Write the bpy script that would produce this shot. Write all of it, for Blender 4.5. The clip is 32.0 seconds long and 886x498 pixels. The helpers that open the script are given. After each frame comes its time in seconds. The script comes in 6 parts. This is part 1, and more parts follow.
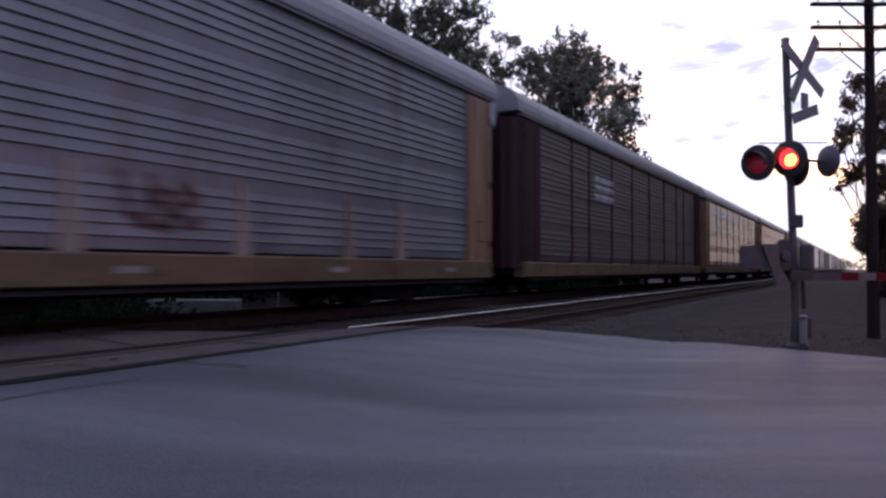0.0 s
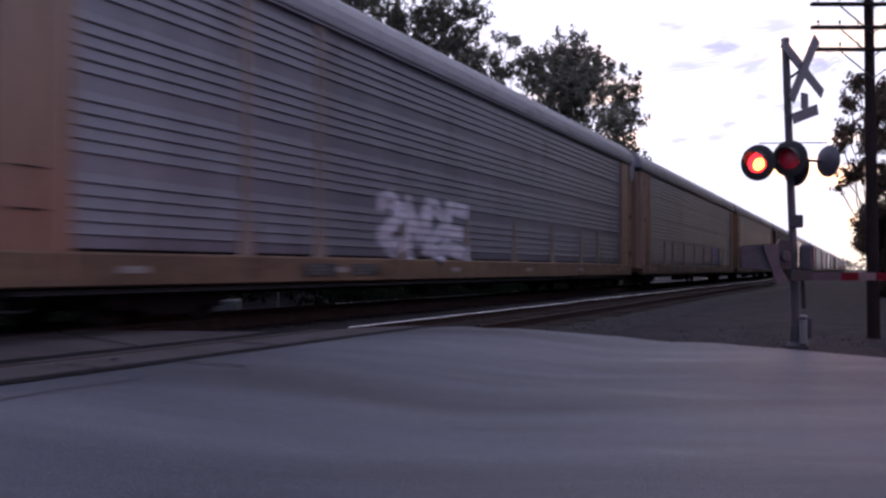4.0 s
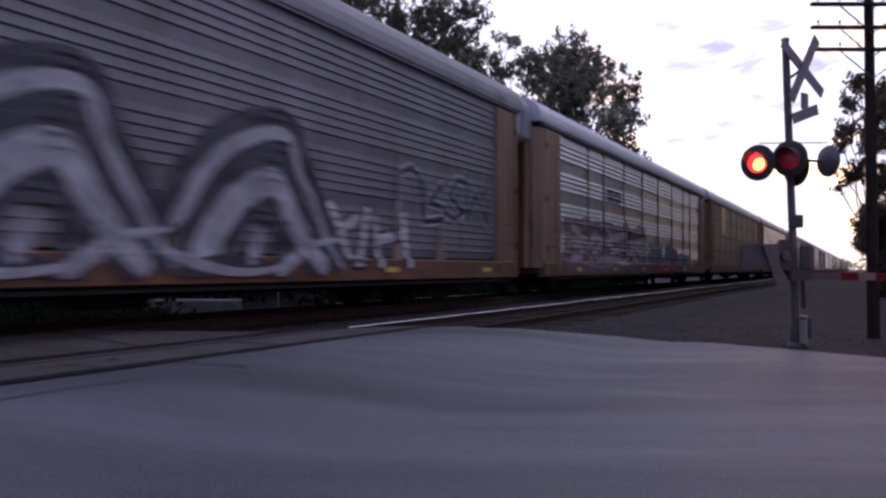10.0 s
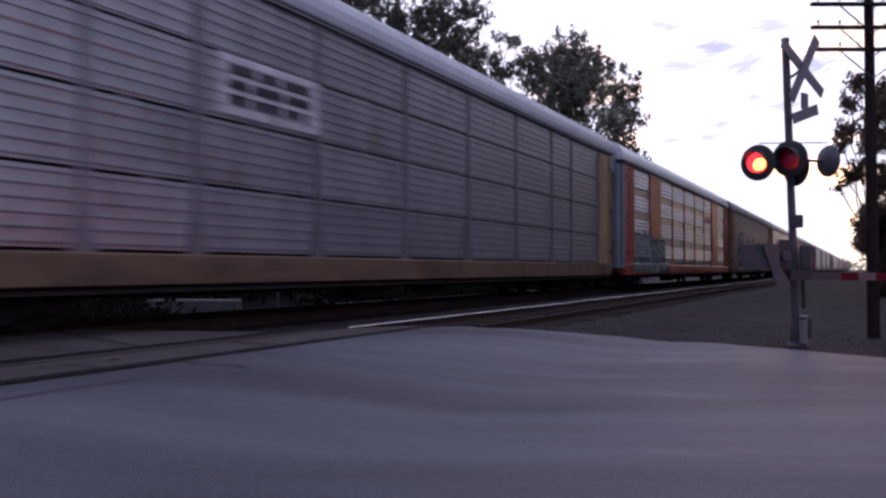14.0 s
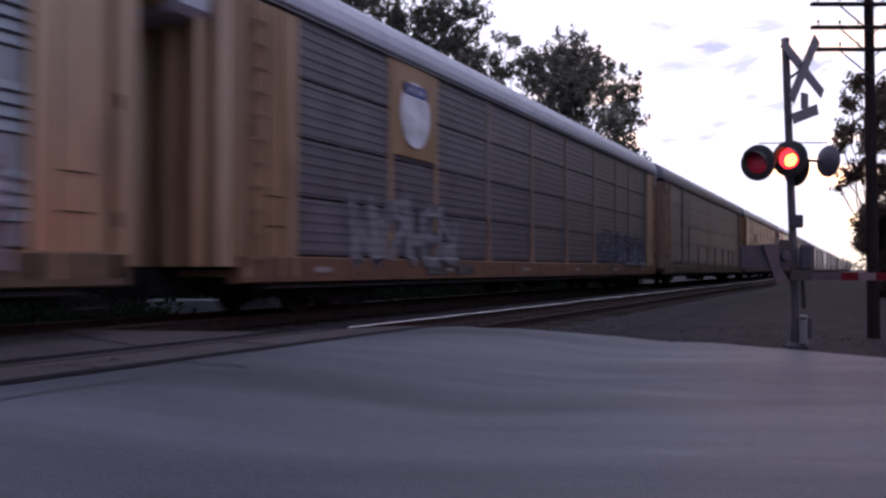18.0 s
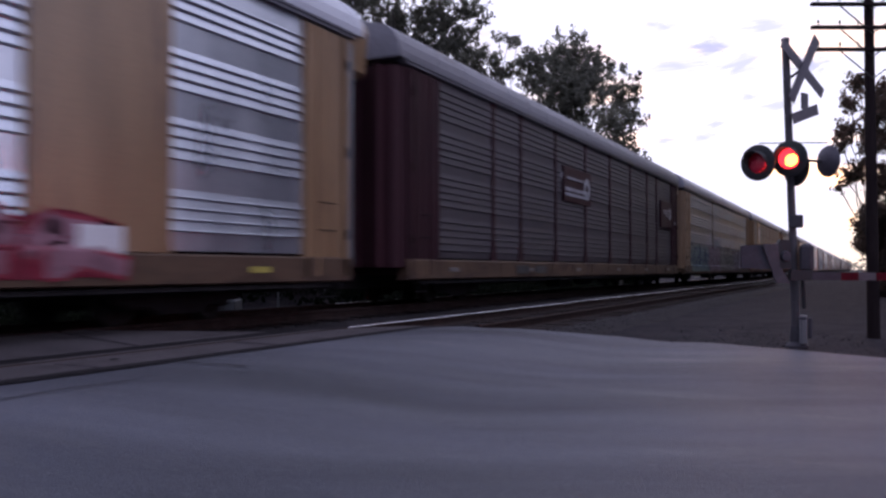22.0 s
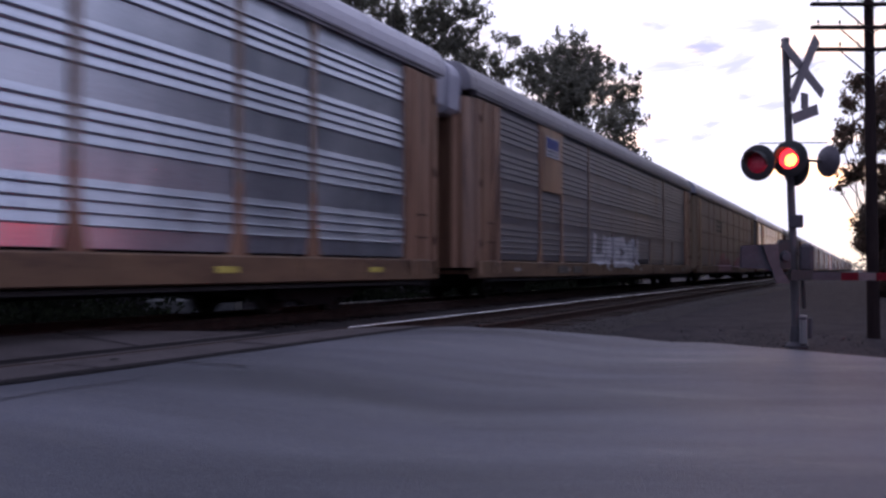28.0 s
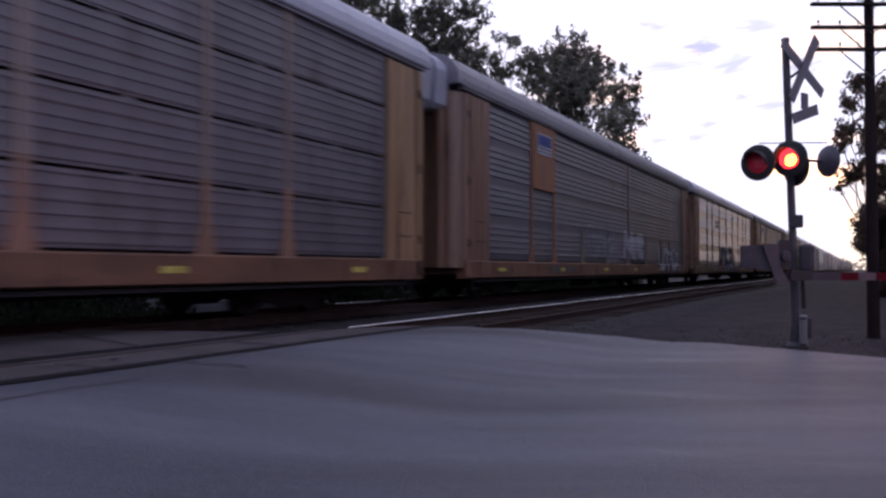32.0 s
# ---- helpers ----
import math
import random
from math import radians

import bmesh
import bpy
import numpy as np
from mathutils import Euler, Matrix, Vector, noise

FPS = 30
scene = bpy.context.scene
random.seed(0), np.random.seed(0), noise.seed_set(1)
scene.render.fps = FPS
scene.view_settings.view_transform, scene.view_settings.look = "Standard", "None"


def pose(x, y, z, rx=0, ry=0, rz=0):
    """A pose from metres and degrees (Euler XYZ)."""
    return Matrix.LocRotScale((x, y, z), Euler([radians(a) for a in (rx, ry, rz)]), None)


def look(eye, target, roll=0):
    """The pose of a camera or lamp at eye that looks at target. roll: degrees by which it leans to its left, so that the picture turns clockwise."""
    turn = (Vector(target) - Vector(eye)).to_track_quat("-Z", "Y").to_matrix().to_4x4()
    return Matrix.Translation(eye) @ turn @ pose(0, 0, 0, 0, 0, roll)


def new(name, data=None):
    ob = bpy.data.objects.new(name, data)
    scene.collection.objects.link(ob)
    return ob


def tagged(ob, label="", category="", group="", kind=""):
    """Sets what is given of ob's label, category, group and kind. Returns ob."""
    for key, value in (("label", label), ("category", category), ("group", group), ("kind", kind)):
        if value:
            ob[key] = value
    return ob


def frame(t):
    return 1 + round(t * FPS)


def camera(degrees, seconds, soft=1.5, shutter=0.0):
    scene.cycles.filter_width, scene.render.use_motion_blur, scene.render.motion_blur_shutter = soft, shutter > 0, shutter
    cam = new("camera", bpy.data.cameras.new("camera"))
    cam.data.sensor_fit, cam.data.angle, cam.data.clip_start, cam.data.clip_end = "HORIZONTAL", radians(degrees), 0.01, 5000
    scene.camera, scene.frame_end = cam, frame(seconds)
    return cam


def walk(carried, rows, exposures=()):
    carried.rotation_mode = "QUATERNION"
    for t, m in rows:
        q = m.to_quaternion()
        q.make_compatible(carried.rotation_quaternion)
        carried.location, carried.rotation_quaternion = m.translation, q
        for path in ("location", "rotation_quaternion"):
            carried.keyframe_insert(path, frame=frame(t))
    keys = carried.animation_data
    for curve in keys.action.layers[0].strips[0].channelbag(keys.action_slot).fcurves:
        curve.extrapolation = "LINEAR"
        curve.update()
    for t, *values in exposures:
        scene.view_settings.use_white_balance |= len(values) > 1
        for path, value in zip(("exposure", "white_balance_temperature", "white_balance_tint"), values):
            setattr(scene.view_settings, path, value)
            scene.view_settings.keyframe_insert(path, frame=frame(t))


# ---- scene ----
# The camera stands still, 1.1 m above the rails, beside a level crossing.
# Track along +Y, centre at X = -9.5; z = 0 is the top of the rails and of the road.
TRACK_X = -9.5
PITCH = 28.4          # coupler to coupler
cam = camera(56.4, 32.0, soft=2.6, shutter=0.5)
CAM = pose(0, 0, 1.11, 91.41, 0, 26.86)
walk(cam, [(0.0, CAM), (32.0, CAM)], exposures=[(0.0, 0.09, 6280, 13), (32.0, 0.09, 6280, 13)])

# ---- light: dusk, sun at the horizon far down the track, thin bright cloud all over ----
world = bpy.data.worlds.new("dusk_sky")
scene.world = world
world.use_nodes = True
wn, wl = world.node_tree.nodes, world.node_tree.links
wn.clear()
SUN_ELEV, SUN_AZ = radians(3.0), radians(-5.0)      # azimuth from +Y towards +X
sky = wn.new("ShaderNodeTexSky")
sky.sky_type = "NISHITA"
sky.sun_disc = False
sky.sun_elevation, sky.sun_rotation = SUN_ELEV, SUN_AZ
sky.air_density, sky.dust_density = 1.0, 2.0
tc = wn.new("ShaderNodeTexCoord")
mp = wn.new("ShaderNodeMapping")
mp.inputs["Scale"].default_value = (1.0, 1.0, 3.4)
mp.inputs["Location"].default_value = (1.3, 0.4, 0.9)
wl.new(tc.outputs["Generated"], mp.inputs["Vector"])
cn = wn.new("ShaderNodeTexNoise")
cn.inputs["Scale"].default_value, cn.inputs["Detail"].default_value, cn.inputs["Roughness"].default_value = 7.0, 6, 0.5
wl.new(mp.outputs["Vector"], cn.inputs["Vector"])
cr = wn.new("ShaderNodeValToRGB")
cr.color_ramp.elements[0].position, cr.color_ramp.elements[1].position = 0.38, 0.5
wl.new(cn.outputs["Fac"], cr.inputs["Fac"])
# cloud brightness and tint fall off away from the sunset
sep = wn.new("ShaderNodeSeparateXYZ")
wl.new(tc.outputs["Generated"], sep.inputs["Vector"])
grad = wn.new("ShaderNodeMapRange")
grad.inputs["From Min"].default_value, grad.inputs["From Max"].default_value = -1.0, 1.0
wl.new(sep.outputs["Y"], grad.inputs["Value"])
cc = wn.new("ShaderNodeValToRGB")
cc.color_ramp.elements[0].position, cc.color_ramp.elements[0].color = 0.0, (0.44, 0.46, 0.68, 1)
mid = cc.color_ramp.elements.new(0.5)
mid.color = (0.76, 0.76, 1.04, 1)
cc.color_ramp.elements[2].position, cc.color_ramp.elements[2].color = 1.0, (0.96, 0.94, 1.12, 1)
wl.new(grad.outputs["Result"], cc.inputs["Fac"])
gain = wn.new("ShaderNodeVectorMath")
gain.operation = "SCALE"
gain.inputs["Scale"].default_value = 11.2
wl.new(cc.outputs["Color"], gain.inputs[0])
blue = wn.new("ShaderNodeVectorMath")
blue.operation = "ADD"
blue.inputs[1].default_value = (4.4, 5.0, 7.8)
wl.new(sky.outputs["Color"], blue.inputs[0])
mixc = wn.new("ShaderNodeMix")
mixc.data_type = "RGBA"
wl.new(cr.outputs["Color"], mixc.inputs[0])
wl.new(blue.outputs["Vector"], mixc.inputs[6])
wl.new(gain.outputs["Vector"], mixc.inputs[7])
dot = wn.new("ShaderNodeVectorMath")
dot.operation = "DOT_PRODUCT"
dot.inputs[1].default_value = (0.035, 0.9992, 0.02)      # brightest gap in the cloud
wl.new(tc.outputs["Generated"], dot.inputs[0])
near_sun = wn.new("ShaderNodeMapRange")
near_sun.interpolation_type = "SMOOTHSTEP"
near_sun.inputs["From Min"].default_value, near_sun.inputs["From Max"].default_value = 0.9945, 1.0
near_sun.inputs["To Max"].default_value = 0.8
wl.new(dot.outputs["Value"], near_sun.inputs["Value"])
warm = wn.new("ShaderNodeMix")
warm.data_type = "RGBA"
warm.inputs[7].default_value = (14.2, 10.9, 7.6, 1)
wl.new(near_sun.outputs["Result"], warm.inputs[0])
wl.new(mixc.outputs[2], warm.inputs[6])
bg = wn.new("ShaderNodeBackground")
bg.inputs["Strength"].default_value = 0.1
wl.new(warm.outputs[2], bg.inputs["Color"])
wo = wn.new("ShaderNodeOutputWorld")
wl.new(bg.outputs["Background"], wo.inputs["Surface"])

sun = new("sun", bpy.data.lights.new("sun", "SUN"))
sun.data.energy, sun.data.angle, sun.data.color = 0.25, radians(8), (1.0, 0.58, 0.36)
sun.matrix_world = look((0, 0, 0), (-math.sin(SUN_AZ) * math.cos(SUN_ELEV), -math.cos(SUN_AZ) * math.cos(SUN_ELEV), -math.sin(SUN_ELEV)))
scene.view_settings.exposure = 0.0


# ---- materials ----
def mat(name, c1, c2, rough=0.7, metal=0.0, scale=2.0, stretch=(1, 1, 1), fine=40.0, bump=0.15, spots=None, spot_at=0.62, spot_scale=1.0, spread=0.0, dist=0.02, spec=0.5, bands=0.0, speckle=0.35):
    """Two-scale noise between two colours, optional stains, fine bump; each object is shifted by its own random number."""
    m = bpy.data.materials.new(name)
    m.use_nodes = True
    n, l = m.node_tree.nodes, m.node_tree.links
    b = n["Principled BSDF"]
    t, info = n.new("ShaderNodeTexCoord"), n.new("ShaderNodeObjectInfo")
    shift = n.new("ShaderNodeMath")
    shift.operation, shift.inputs[1].default_value = "MULTIPLY", 37.0
    l.new(info.outputs["Random"], shift.inputs[0])
    add = n.new("ShaderNodeVectorMath")
    add.operation = "ADD"
    l.new(t.outputs["Object"], add.inputs[0])
    l.new(shift.outputs[0], add.inputs[1])
    mp_ = n.new("ShaderNodeMapping")
    mp_.inputs["Scale"].default_value = stretch
    l.new(add.outputs[0], mp_.inputs["Vector"])
    big, small = n.new("ShaderNodeTexNoise"), n.new("ShaderNodeTexNoise")
    big.inputs["Scale"].default_value, big.inputs["Detail"].default_value, big.inputs["Roughness"].default_value = scale, 6, 0.62
    small.inputs["Scale"].default_value, small.inputs["Detail"].default_value = fine, 3
    l.new(mp_.outputs[0], big.inputs["Vector"])
    l.new(add.outputs[0], small.inputs["Vector"])
    ramp = n.new("ShaderNodeValToRGB")
    ramp.color_ramp.elements[0].position, ramp.color_ramp.elements[1].position = 0.32, 0.68
    ramp.color_ramp.elements[0].color, ramp.color_ramp.elements[1].color = (*c1, 1), (*c2, 1)
    l.new(big.outputs["Fac"], ramp.inputs["Fac"])
    col = ramp.outputs["Color"]
    grain = n.new("ShaderNodeMix")
    grain.data_type, grain.blend_type = "RGBA", "OVERLAY"
    grain.inputs[0].default_value = speckle
    l.new(col, grain.inputs[6])
    l.new(small.outputs["Fac"], grain.inputs[7])
    col = grain.outputs[2]
    if spots:
        sp = n.new("ShaderNodeTexNoise")
        sp.inputs["Scale"].default_value, sp.inputs["Detail"].default_value, sp.inputs["Roughness"].default_value = spot_scale, 8, 0.7
        l.new(mp_.outputs[0], sp.inputs["Vector"])
        sr = n.new("ShaderNodeMapRange")
        sr.inputs["From Min"].default_value, sr.inputs["From Max"].default_value = spot_at, spot_at + 0.12
        l.new(sp.outputs["Fac"], sr.inputs["Value"])
        mx = n.new("ShaderNodeMix")
        mx.data_type = "RGBA"
        l.new(sr.outputs["Result"], mx.inputs[0])
        l.new(col, mx.inputs[6])
        mx.inputs[7].default_value = (*spots, 1)
        col = mx.outputs[2]
    if bands:
        # long soft bands across the road, lighter and glossier against darker, and pale flecks of worn aggregate
        bm_, bn = n.new("ShaderNodeMapping"), n.new("ShaderNodeTexWave")
        bm_.vector_type = "TEXTURE"
        bm_.inputs["Rotation"].default_value = (0, 0, radians(26))
        bn.bands_direction = "Y"
        bn.inputs["Scale"].default_value, bn.inputs["Distortion"].default_value = 0.0683, 4.0
        bn.inputs["Detail"].default_value, bn.inputs["Detail Scale"].default_value = 4.0, 3.0
        bn.inputs["Phase Offset"].default_value = 2.05
        l.new(t.outputs["Object"], bm_.inputs["Vector"])
        l.new(bm_.outputs[0], bn.inputs["Vector"])
        ms, sn = n.new("ShaderNodeMapping"), n.new("ShaderNodeTexNoise")
        ms.inputs["Scale"].default_value = (0.11, 1.0, 1.0)
        l.new(bm_.outputs[0], ms.inputs["Vector"])
        l.new(ms.outputs[0], sn.inputs["Vector"])
        sn.inputs["Scale"].default_value, sn.inputs["Detail"].default_value, sn.inputs["Roughness"].default_value = 1.25, 5, 0.55
        st = n.new("ShaderNodeMapRange")
        st.inputs["From Min"].default_value, st.inputs["From Max"].default_value = 0.36, 0.64
        l.new(sn.outputs["Fac"], st.inputs["Value"])
        both = n.new("ShaderNodeMix")
        both.inputs[0].default_value = 0.6
        l.new(bn.outputs["Fac"], both.inputs[2])
        l.new(st.outputs["Result"], both.inputs[3])
        br, bq = n.new("ShaderNodeMapRange"), n.new("ShaderNodeMapRange")
        br.inputs["To Min"].default_value, br.inputs["To Max"].default_value = 1 - bands, 1 + bands
        bq.inputs["To Min"].default_value, bq.inputs["To Max"].default_value = spec * (1 - 1.6 * bands), spec
        l.new(both.outputs[0], br.inputs["Value"])
        l.new(both.outputs[0], bq.inputs["Value"])
        l.new(bq.outputs["Result"], b.inputs["Specular IOR Level"])
        bs = n.new("ShaderNodeVectorMath")
        bs.operation = "SCALE"
        l.new(col, bs.inputs[0])
        l.new(br.outputs["Result"], bs.inputs["Scale"])
        fl, fr, fm = n.new("ShaderNodeTexNoise"), n.new("ShaderNodeMapRange"), n.new("ShaderNodeMix")
        fl.inputs["Scale"].default_value, fl.inputs["Detail"].default_value, fl.inputs["Roughness"].default_value = 26.0, 4, 0.75
        l.new(t.outputs["Object"], fl.inputs["Vector"])
        fr.inputs["From Min"].default_value, fr.inputs["From Max"].default_value, fr.inputs["To Max"].default_value = 0.56, 0.72, 0.8
        l.new(fl.outputs["Fac"], fr.inputs["Value"])
        fm.data_type = "RGBA"
        l.new(fr.outputs["Result"], fm.inputs[0])
        l.new(bs.outputs["Vector"], fm.inputs[6])
        fm.inputs[7].default_value = (0.13, 0.128, 0.145, 1)
        col = fm.outputs[2]
    if spread:
        hs = n.new("ShaderNodeHueSaturation")
        vr = n.new("ShaderNodeMapRange")
        vr.inputs["To Min"].default_value, vr.inputs["To Max"].default_value = 1 - spread, 1 + spread
        l.new(info.outputs["Random"], vr.inputs["Value"])
        l.new(vr.outputs["Result"], hs.inputs["Value"])
        l.new(col, hs.inputs["Color"])
        col = hs.outputs["Color"]
    l.new(col, b.inputs["Base Color"])
    rr = n.new("ShaderNodeMapRange")
    rr.inputs["To Min"].default_value, rr.inputs["To Max"].default_value = max(0.04, rough - 0.12), min(1, rough + 0.12)
    l.new(big.outputs["Fac"], rr.inputs["Value"])
    l.new(rr.outputs["Result"], b.inputs["Roughness"])
    b.inputs["Metallic"].default_value = metal
    b.inputs["Specular IOR Level"].default_value = spec
    bp = n.new("ShaderNodeBump")
    bp.inputs["Strength"].default_value, bp.inputs["Distance"].default_value = bump, dist
    l.new(small.outputs["Fac"], bp.inputs["Height"])
    l.new(bp.outputs["Normal"], b.inputs["Normal"])
    return m


def glow(name, color, strength):
    m = bpy.data.materials.new(name)
    m.use_nodes = True
    b = m.node_tree.nodes["Principled BSDF"]
    b.inputs["Base Color"].default_value = (*color, 1)
    b.inputs["Emission Color"].default_value = (*color, 1)
    b.inputs["Emission Strength"].default_value = strength
    return m


M_ASPHALT = mat("asphalt", (0.029, 0.031, 0.045), (0.056, 0.059, 0.083), 0.68, scale=0.8, stretch=(0.35, 1, 1), fine=90, bump=0.8, spots=(0.07, 0.069, 0.084), spot_at=0.56, spot_scale=0.9, spec=1.0, bands=0.32, speckle=1.0)
M_CONCRETE = mat("crossing_concrete", (0.052, 0.044, 0.048), (0.082, 0.07, 0.074), 0.85, scale=1.2, fine=50, bump=0.4, spots=(0.036, 0.029, 0.031), spot_at=0.54, spot_scale=1.6, spec=0.3)
M_GROUND = mat("gravel_dirt", (0.017, 0.0155, 0.019), (0.04, 0.035, 0.04), 0.95, scale=0.9, fine=18, bump=0.9, spots=(0.06, 0.046, 0.046), spot_at=0.55, spot_scale=2.5, dist=0.05, spec=0.08)
M_BALLAST = mat("ballast_stone", (0.014, 0.0125, 0.0145), (0.032, 0.027, 0.03), 0.9, scale=2.5, fine=14, bump=1.0, dist=0.06, spec=0.2)
# near-white: the sky's glint on worn rail put into the colour
M_RAIL_GLINT = mat("rail_glint_white", (0.88, 0.87, 0.88), (0.93, 0.92, 0.93), 0.25, 0.15, scale=3, bump=0.05)
M_RUST = mat("rust", (0.024, 0.017, 0.016), (0.05, 0.033, 0.029), 0.9, scale=4, bump=0.3, spec=0.1)
M_TIE = mat("tie_wood", (0.016, 0.012, 0.012), (0.038, 0.028, 0.025), 0.9, scale=3, stretch=(1, 8, 8), bump=0.5, spread=0.3, spec=0.1)
M_SILVER = mat("galvanised_steel", (0.33, 0.362, 0.438), (0.455, 0.49, 0.57), 0.32, 0.86, scale=1.6, stretch=(1, 1, 0.35), fine=30, bump=0.03, spots=(0.29, 0.3, 0.345), spot_at=0.6, spread=0.06)
M_WORN = mat("worn_galvanised_steel", (0.27, 0.292, 0.345), (0.385, 0.41, 0.465), 0.35, 0.84, scale=1.6, stretch=(1, 1, 0.35), fine=30, bump=0.03, spots=(0.2, 0.2, 0.225), spot_at=0.58, spread=0.06)
M_BRIGHT = mat("clean_galvanised_steel", (0.5, 0.525, 0.6), (0.64, 0.665, 0.74), 0.3, 0.84, scale=1.6, stretch=(1, 1, 0.35), fine=30, bump=0.03, spots=(0.37, 0.39, 0.45), spot_at=0.6, spread=0.06)
M_DIM = mat("dirty_galvanised_steel", (0.135, 0.148, 0.172), (0.22, 0.237, 0.262), 0.47, 0.75, scale=1.6, stretch=(1, 1, 0.35), fine=30, bump=0.03, spots=(0.17, 0.15, 0.16), spot_at=0.55, spread=0.06)
M_GRAY = mat("weathered_galvanised_steel", (0.101, 0.098, 0.118), (0.152, 0.146, 0.171), 0.5, 0.4, scale=1.3, stretch=(1, 1, 0.3), fine=30, bump=0.1, spots=(0.085, 0.07, 0.075), spot_at=0.56, spread=0.08)
M_SLIT = mat("dull_slotted_steel", (0.13, 0.13, 0.156), (0.2, 0.199, 0.229), 0.36, 0.3, scale=1.4, stretch=(1, 1, 0.4), fine=30, bump=0.1, spots=(0.095, 0.076, 0.082), spot_at=0.56, spread=0.08, spec=1.0)
M_PALE_POST = mat("faded_tan_paint", (0.135, 0.1, 0.086), (0.21, 0.16, 0.138), 0.6, 0.1, scale=1.5, stretch=(1.6, 1.6, 0.2), fine=35, bump=0.12, spots=(0.11, 0.065, 0.045), spot_at=0.58, spot_scale=1.4, spread=0.1)
M_SLIT_DARK = mat("grimy_slotted_steel", (0.08, 0.071, 0.085), (0.124, 0.111, 0.127), 0.48, 0.4, scale=1.4, stretch=(1, 1, 0.4), fine=30, bump=0.1, spots=(0.06, 0.047, 0.052), spot_at=0.56, spread=0.08)
M_DUN = mat("dulled_galvanised_steel", (0.074, 0.071, 0.087), (0.11, 0.106, 0.126), 0.48, 0.35, scale=1.3, stretch=(1, 1, 0.3), fine=30, bump=0.1, spots=(0.075, 0.055, 0.055), spot_at=0.54, spread=0.08)
M_BROWNP = mat("browned_steel", (0.046, 0.038, 0.045), (0.074, 0.06, 0.069), 0.6, 0.2, scale=1.4, stretch=(1, 1, 0.4), fine=30, bump=0.1, spread=0.08)
M_TAN = mat("tan_paint", (0.13, 0.07, 0.046), (0.23, 0.134, 0.092), 0.36, scale=1.5, stretch=(1.6, 1.6, 0.2), fine=35, bump=0.12, spots=(0.05, 0.022, 0.018), spot_at=0.54, spot_scale=1.4, spread=0.12, spec=0.6)
M_CREAM = mat("faded_cream_paint", (0.17, 0.125, 0.085), (0.27, 0.205, 0.145), 0.4, scale=1.5, stretch=(1.6, 1.6, 0.25), fine=35, bump=0.12, spots=(0.07, 0.04, 0.028), spot_at=0.57, spot_scale=1.2, spread=0.06)
M_YELLOW = mat("ochre_paint", (0.195, 0.112, 0.055), (0.305, 0.183, 0.095), 0.36, scale=1.5, stretch=(1.6, 1.6, 0.25), fine=35, bump=0.12, spots=(0.09, 0.045, 0.03), spot_at=0.56, spot_scale=1.3, spread=0.06, spec=1.0)
M_ORANGE = mat("orange_brown_paint", (0.15, 0.062, 0.032), (0.23, 0.1, 0.05), 0.6, scale=1.2, stretch=(1, 1, 0.35), bump=0.12, spots=(0.12, 0.06, 0.04), spot_at=0.6, spread=0.1)
M_RED = mat("faded_red_paint", (0.22, 0.03, 0.02), (0.29, 0.046, 0.032), 0.36, scale=1.2, stretch=(1, 1, 0.35), bump=0.1, spots=(0.28, 0.1, 0.08), spot_at=0.68, spread=0.04, spec=1.0)
M_SILL_TAN = mat("rusty_tan_sill", (0.056, 0.029, 0.016), (0.125, 0.072, 0.04), 0.7, scale=1.6, stretch=(1, 0.5, 1.5), bump=0.2, spots=(0.045, 0.02, 0.014), spot_at=0.53, spot_scale=1.3, spread=0.15)
M_SILL_ORANGE = mat("rusty_orange_sill", (0.075, 0.031, 0.017), (0.145, 0.064, 0.034), 0.7, scale=1.6, stretch=(1, 0.5, 1.5), bump=0.2, spots=(0.06, 0.025, 0.016), spot_at=0.54, spot_scale=1.3, spread=0.1)
M_BROWN = mat("boxcar_brown_paint", (0.026, 0.009, 0.013), (0.045, 0.015, 0.02), 0.6, scale=1.2, stretch=(1, 1, 0.35), bump=0.12, spots=(0.06, 0.03, 0.03), spot_at=0.66, spread=0.08, spec=0.2)
M_ROOF = mat("roof_steel", (0.285, 0.285, 0.345), (0.38, 0.38, 0.445), 0.5, 0.2, scale=0.7, stretch=(1, 0.4, 1), fine=25, bump=0.08, spots=(0.42, 0.38, 0.38), spot_at=0.62, spread=0.1)
M_ROOF_DULL = mat("dull_roof_steel", (0.16, 0.152, 0.176), (0.23, 0.22, 0.248), 0.6, 0.1, scale=0.7, stretch=(1, 0.4, 1), fine=25, bump=0.08, spots=(0.1, 0.08, 0.08), spot_at=0.58)
M_ROOF_PALE = mat("pale_roof_paint", (0.5, 0.505, 0.56), (0.62, 0.625, 0.68), 0.45, 0.1, scale=0.7, stretch=(1, 0.4, 1), fine=25, bump=0.08, spots=(0.42, 0.4, 0.42), spot_at=0.62)
M_DARK = mat("underframe_black", (0.012, 0.011, 0.012), (0.026, 0.023, 0.024), 0.9, scale=3, bump=0.2, spec=0.12)
M_WHEEL = mat("wheel_steel", (0.014, 0.012, 0.012), (0.03, 0.026, 0.025), 0.8, 0.1, scale=5, bump=0.2, spec=0.15)
M_MAST = mat("aluminium_paint", (0.068, 0.06, 0.068), (0.1, 0.09, 0.098), 0.6, 0.2, scale=3, bump=0.1, spots=(0.05, 0.042, 0.046), spec=0.3)
M_SIGN = mat("white_sign_sheet", (0.62, 0.60, 0.62), (0.74, 0.72, 0.73), 0.6, scale=3, bump=0.05, spots=(0.5, 0.46, 0.46))
